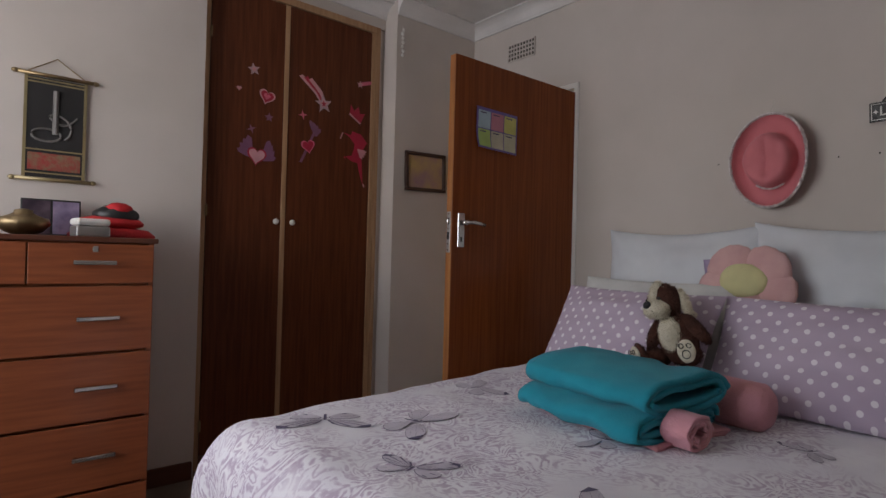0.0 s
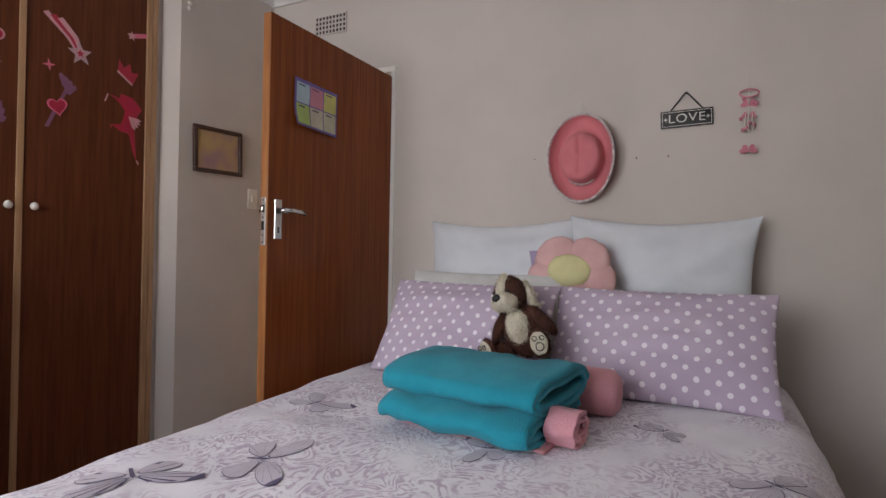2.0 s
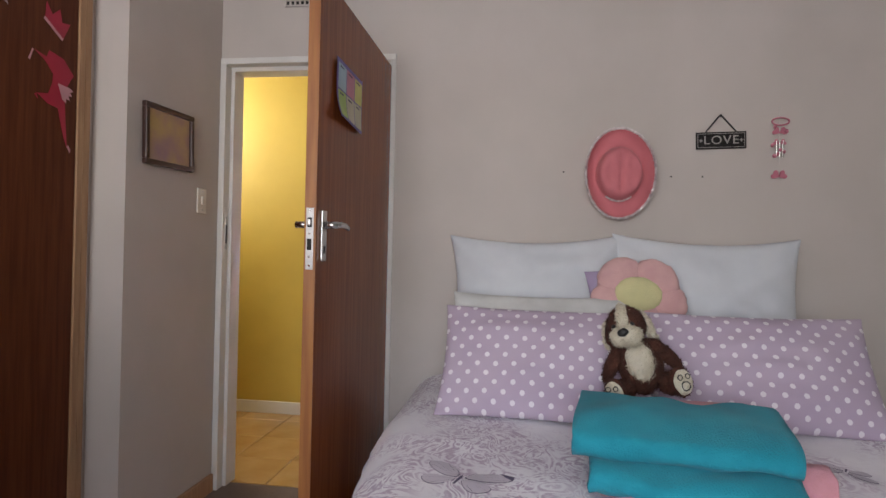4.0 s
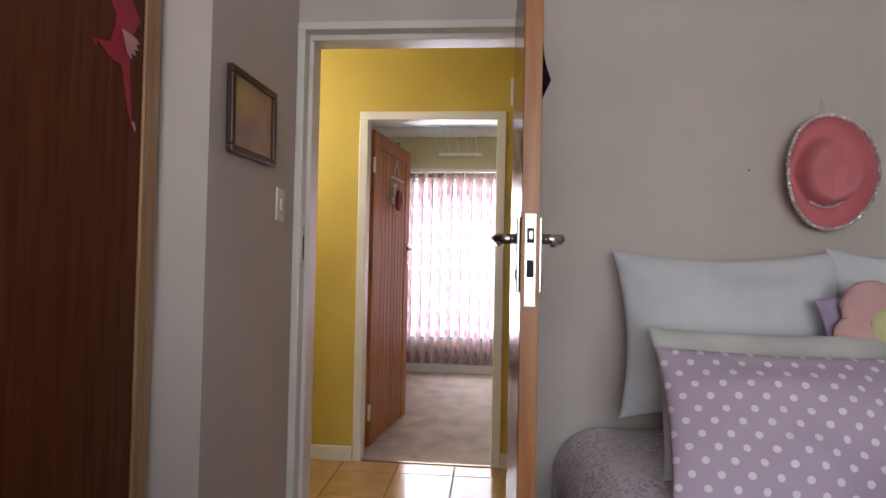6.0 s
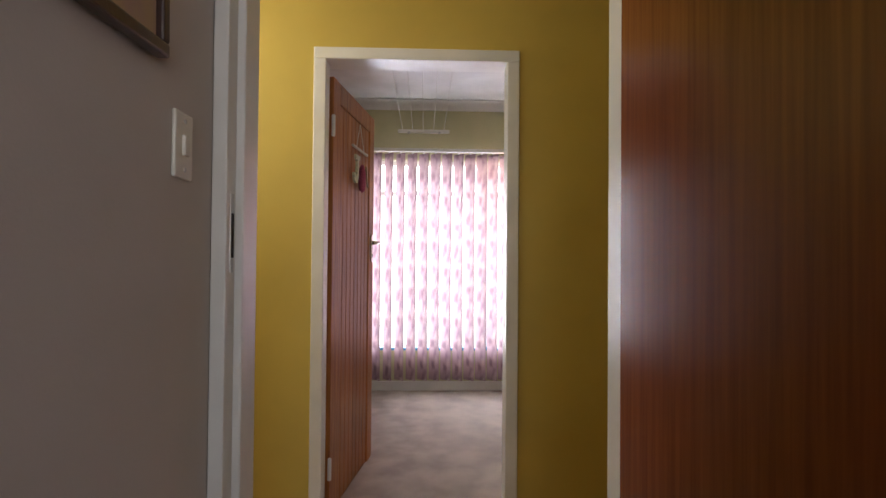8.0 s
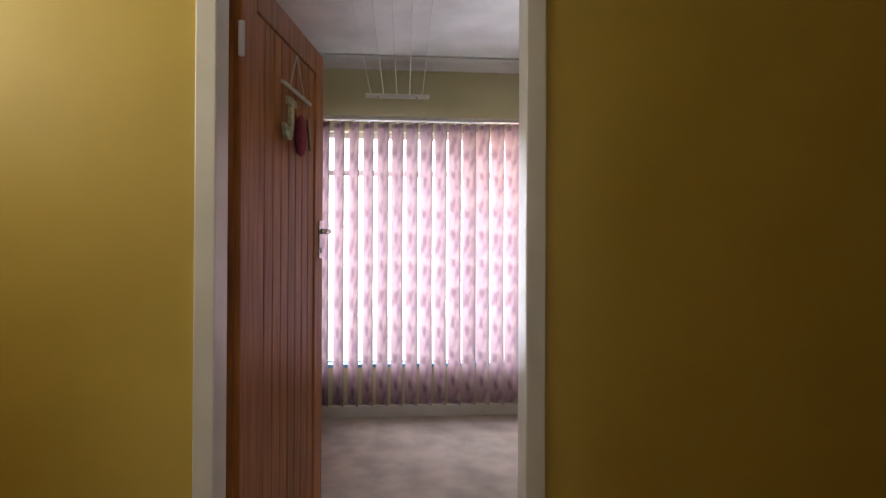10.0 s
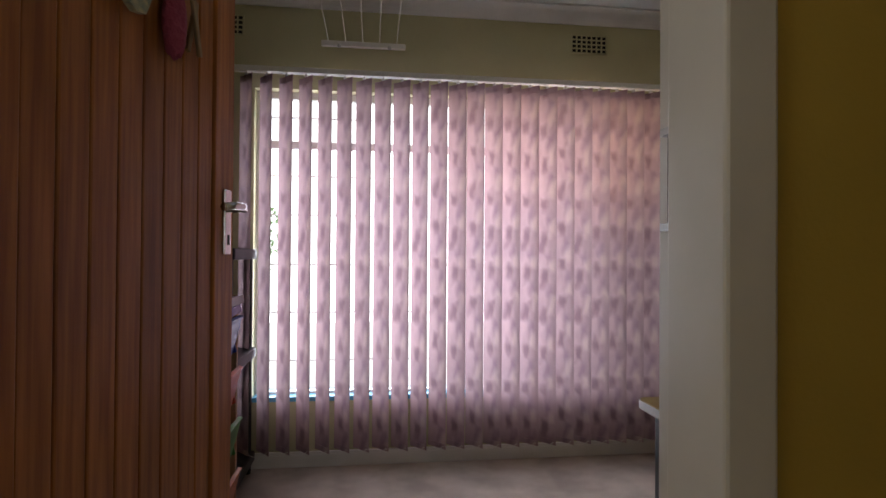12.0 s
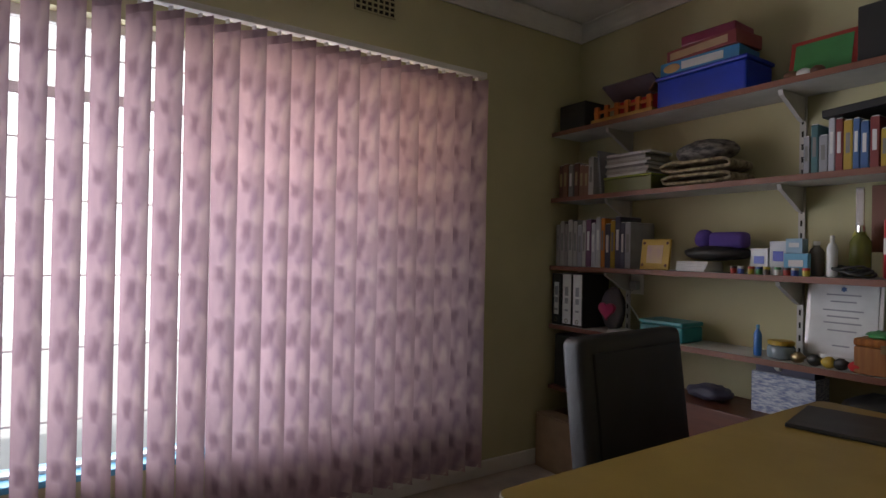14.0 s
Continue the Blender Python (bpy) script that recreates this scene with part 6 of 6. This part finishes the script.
# fourth shelf
for k in range(3):
    fl = thing("lever_arch_file", "black lever arch file with a white label", "file", pose(6.84 - k * 0.082, 0.25, SHZ[3] + 0.001), "lever arch files on the shelf")
    part("spine", bm_box(0.075, 0.22, 0.30, (0, -0.11, 0.15), 0.003), BLACK, fl)
    part("label", bm_box(0.064 if k else 0.036, 0.0015, 0.285 if k else 0.19, (0, 0.001, 0.155), 0), PAPERW, fl, "white spine label")
    for q in range(3):
        part("print_bar", bm_box(0.026, 0.001, 0.012 + 0.02 * q, (0, 0.0024, 0.09 + 0.055 * q), 0), BOOKM[4], fl, "grey line of print")
    part("finger_ring", bm_tube([(0.011 * math.cos(t), 0.003, 0.03 + 0.011 * math.sin(t)) for t in [q * 0.53 for q in range(13)]], 0.002, 5), CHROME, fl)
solo("black_file", bm_box(0.28, 0.22, 0.30, (0, 0, 0.15), 0.005), BLACK, "wide black file on the low shelf", "file", pose(6.72, 0.13, 0.463))
solo("pale_file", bm_box(0.05, 0.22, 0.29, (0, 0, 0.145), 0.003), BOOKM[3], "pale grey file on the low shelf", "file", pose(6.53, 0.13, 0.463))
bag = thing("gift_bag", "clear bag with a pink heart-shaped toy", "bag", pose(6.50, 0.16, SHZ[3] + 0.001))
part("pouch", bm_ball(0.075, 0.05, 0.12, (0, 0, 0.12), rough=0.12), plain("dark_cellophane", (0.10, 0.09, 0.11), 0.12), bag, "", True)
part("heart", bm_outline(heart_pts(0.055), 0.03, pose(0.0, 0.06, 0.115, 90)), plain("hot_pink_plastic", (0.45, 0.03, 0.14), 0.35), bag, "hot pink heart")
for k in range(3):
    solo("paper_stack", bm_box(0.13, 0.12, 0.016, (0, 0, 0.008), 0.003), PAPERW, "small pile of white paper on the shelf", "paper", pose(6.40 - 0.10 * k, 0.19, SHZ[3] + 0.001 + 0.0, 0, 0, 7 * k), "paper piles")
tb = thing("teal_box", "teal plastic box with a dark lid", "box", pose(6.15, 0.15, SHZ[3] + 0.001))
TEALP = plain("teal_plastic", (0.02, 0.22, 0.25), 0.35)
part("body", bm_box(0.24, 0.17, 0.075, (0, 0, 0.0375), 0.01), TEALP, tb)
part("lid", bm_box(0.245, 0.175, 0.022, (0, 0, 0.087), 0.008), TEALP, tb)
sock = thing("wall_plug", "white plug socket with a hanging cable", "socket", pose(6.46, 0.002, 1.08, 0, 0, 180))
part("plate", bm_box(0.085, 0.008, 0.12, (0, -0.004, 0), 0.004), PLATE, sock)
part("plug", bm_box(0.045, 0.04, 0.05, (0, -0.026, -0.01), 0.008), PAPERW, sock)
part("cable", bm_tube([(0, -0.04, -0.03), (-0.03, -0.06, -0.09), (0.02, -0.06, -0.15), (0.08, -0.08, -0.20)], 0.004, 6), PAPERW, sock, "white cable", True)
bottle("glue_stick", "blue glue stick standing on the shelf", 5.70, 0.2, SHZ[3] + 0.001, 0.016, 0.13, plain("blue_glue_plastic", (0.03, 0.15, 0.45), 0.35), plain("light_blue_cap", (0.10, 0.30, 0.55), 0.35))
jar = thing("button_jar", "round glass jar with a yellow lid", "jar", pose(5.615, 0.18, SHZ[3] + 0.001))
part("jar_body", bm_lathe([(0.045, 0), (0.052, 0.01), (0.052, 0.045), (0.046, 0.055)], seg=24), plain("hazy_jar_glass", (0.20, 0.24, 0.26), 0.15), jar, "", True)
part("lid", bm_cyl(0.05, 0.018, (0, 0, 0.065), "z", 24, bevel=0.004), YFM, jar, "mustard lid")
solo("red_ball", bm_ball(0.028, 0.028, 0.028, (0, 0, 0.028), seg=18), RED, "small red ball on the shelf", "ball", pose(5.655, 0.11, SHZ[3] + 0.001), smooth=True)
cert = thing("framed_certificate", "certificate in a pale metal frame on the shelf", "picture", pose(5.43, 0.10, SHZ[3] + 0.012, 6))
part("frame", bm_box(0.27, 0.014, 0.34, (0, 0, 0.17), 0.004), STEELW, cert)
part("certificate", bm_box(0.235, 0.002, 0.305, (0, 0.0085, 0.17), 0), PAPERW, cert, "white printed certificate")
part("emblem", bm_outline(star_pts(6, 0.012, 0.008), 0.001, pose(0, 0.0096, 0.285, -90)), BOOKM[12], cert)
for k, (w_, z) in enumerate(((0.12, 0.262), (0.09, 0.235), (0.14, 0.20), (0.11, 0.175), (0.13, 0.15), (0.10, 0.12), (0.06, 0.06))):
    part("print_bar", bm_box(w_, 0.001, 0.006, (0, 0.0102, z), 0), BOOKM[4], cert, "thin line of unreadable print")
for k, (dx, m_) in enumerate(((0.0, BRASS), (-0.06, BLACK), (-0.11, YFM), (-0.15, BLACK), (-0.20, RED))):
    solo("trinket", bm_ball(0.026, 0.022, 0.022, (0, 0, 0.022), rough=0.35, seg=16), m_, "small trinket lying on the shelf", "trinket", pose(5.53 + dx, 0.225, SHZ[3] + 0.001), "trinkets on the shelf", smooth=True)
wb = thing("wooden_box", "brown wooden chest with a coloured cloth on top", "box", pose(5.24, 0.16, SHZ[3] + 0.001))
part("body", bm_box(0.19, 0.17, 0.10, (0, 0, 0.05), 0.005), EDGEWOOD, wb)
part("lid", bm_box(0.196, 0.176, 0.03, (0, 0, 0.115), 0.010), PLANKWOOD, wb)
part("clasp", bm_box(0.02, 0.004, 0.03, (0, 0.09, 0.098), 0.001), BRASS, wb, "brass clasp")
part("cloth", bm_ball(0.08, 0.07, 0.02, (0, 0, 0.138), rough=0.3), POTC[3], wb, "green cloth", True)

# below the shelves
mh = thing("magazine_file", "patterned blue and white magazine holder", "magazine file", pose(5.60, 0.14, 0.585))
part("holder", bm_box(0.25, 0.12, 0.17, (0, 0, 0.085), 0.003), mat("blue_white_check_card", (0.50, 0.52, 0.56), 0.5, dark=(0.14, 0.17, 0.30), scale=40, stretch=(1, 1, 4), bump=0), mh)
part("magazines", bm_box(0.23, 0.09, 0.05, (0, 0, 0.19), 0.002), BOOKM[9], mh, "dark magazines")
solo("low_bench", span(4.95, 6.10, 0.02, 0.34, 0.0, 0.584, 0.004), DARKTOP, "low dark cabinet below the shelves", "cabinet")
solo("crumpled_cloth", bm_ball(0.10, 0.08, 0.035, (0, 0, 0.03), rough=0.3), BOOKM[9], "dark crumpled cloth lying below the shelves", "cloth", pose(5.92, 0.18, 0.585), smooth=True)
solo("black_bag", bm_ball(0.17, 0.11, 0.085, (0, 0, 0.08), rough=0.12), BLACK, "rounded black bag below the shelves", "bag", pose(5.23, 0.17, 0.585), smooth=True)
ct = thing("cardboard_carton", "open brown cardboard carton on the floor", "box", pose(6.68, 0.20, 0))
CARD = plain("brown_cardboard", (0.36, 0.24, 0.14), 0.8)
bm = span(-0.2, 0.2, -0.16, 0.16, 0.0, 0.01)
span(-0.2, 0.2, -0.16, -0.152, 0.01, 0.30, bm=bm)
span(-0.2, 0.2, 0.152, 0.16, 0.01, 0.30, bm=bm)
span(-0.2, -0.192, -0.152, 0.152, 0.01, 0.30, bm=bm)
span(0.192, 0.2, -0.152, 0.152, 0.01, 0.30, bm=bm)
part("body", bm, CARD, ct)
part("flap", bm_box(0.40, 0.13, 0.006, m=pose(0, 0.10, 0.306, 4), bevel=0.001), CARD, ct)

# unseen slab, overhangs west to keep direct sun out of the bedroom
structure("roof", span(-2.7, 7.35, -1.6, 5.6, 2.78, 2.86), BOOKM[11], "unseen flat slab over the house, added to block the sun", "roof")

# ---- outdoors beyond the study window ----
structure("ground", bm_box(400, 400, 0.1, (150, 2, -0.23)), PAVE, "pale sunlit paving outside", "ground")
# added panel that glows, so the blind's gaps read white
structure("backdrop", span(15.0, 15.1, -30, 34, -0.18, 9.0), GLOW, "added glowing panel standing in for the sunlit outdoors", "backdrop")
random.seed(5)
for k in range(3):
    bx_, by_ = 13.2 + random.uniform(-0.5, 0.5), 4.8 + k * 1.5 + random.uniform(-0.4, 0.4)
    sh = thing("shrub", "leafy green garden shrub by the wall", "shrub", pose(bx_, by_, -0.18), "garden shrubs")
    hh = random.uniform(1.6, 2.9)
    st = bm_tube([(0, 0, 0), (0.05, 0.03, hh * 0.4), (0.0, 0.1, hh * 0.75)], 0.035, 8)
    for q in range(4):
        bm_tube([(0.02, 0.02, hh * 0.25), (0.35 * math.cos(q * 1.6), 0.35 * math.sin(q * 1.6), hh * 0.7)], 0.016, 6, bm=st)
    part("trunk", st, BOOKM[11], sh)
    vs_, fs_ = [], []
    for q in range(900):
        d = Vector((random.gauss(0, 1), random.gauss(0, 1), random.gauss(0, 1))).normalized() * random.uniform(0.45, 1.0)
        c = Vector((d.x * 0.62, d.y * 0.75, hh * 0.62 + d.z * hh * 0.36))
        e = Euler((random.uniform(0, 6), random.uniform(0, 6), random.uniform(0, 6))).to_matrix()
        s_ = random.uniform(0.04, 0.085)
        n0 = len(vs_)
        for a, b_ in ((-1, 0), (0, -0.45), (1, 0), (0, 0.45)):
            vs_.append(tuple(c + e @ Vector((a * s_, b_ * s_, 0))))
        fs_.append((n0, n0 + 1, n0 + 2, n0 + 3))
    me = bpy.data.meshes.new("crown")
    me.from_pydata(vs_, [], fs_)
    me.materials.append(LEAF)
    o = new("crown", me)
    o.parent = sh
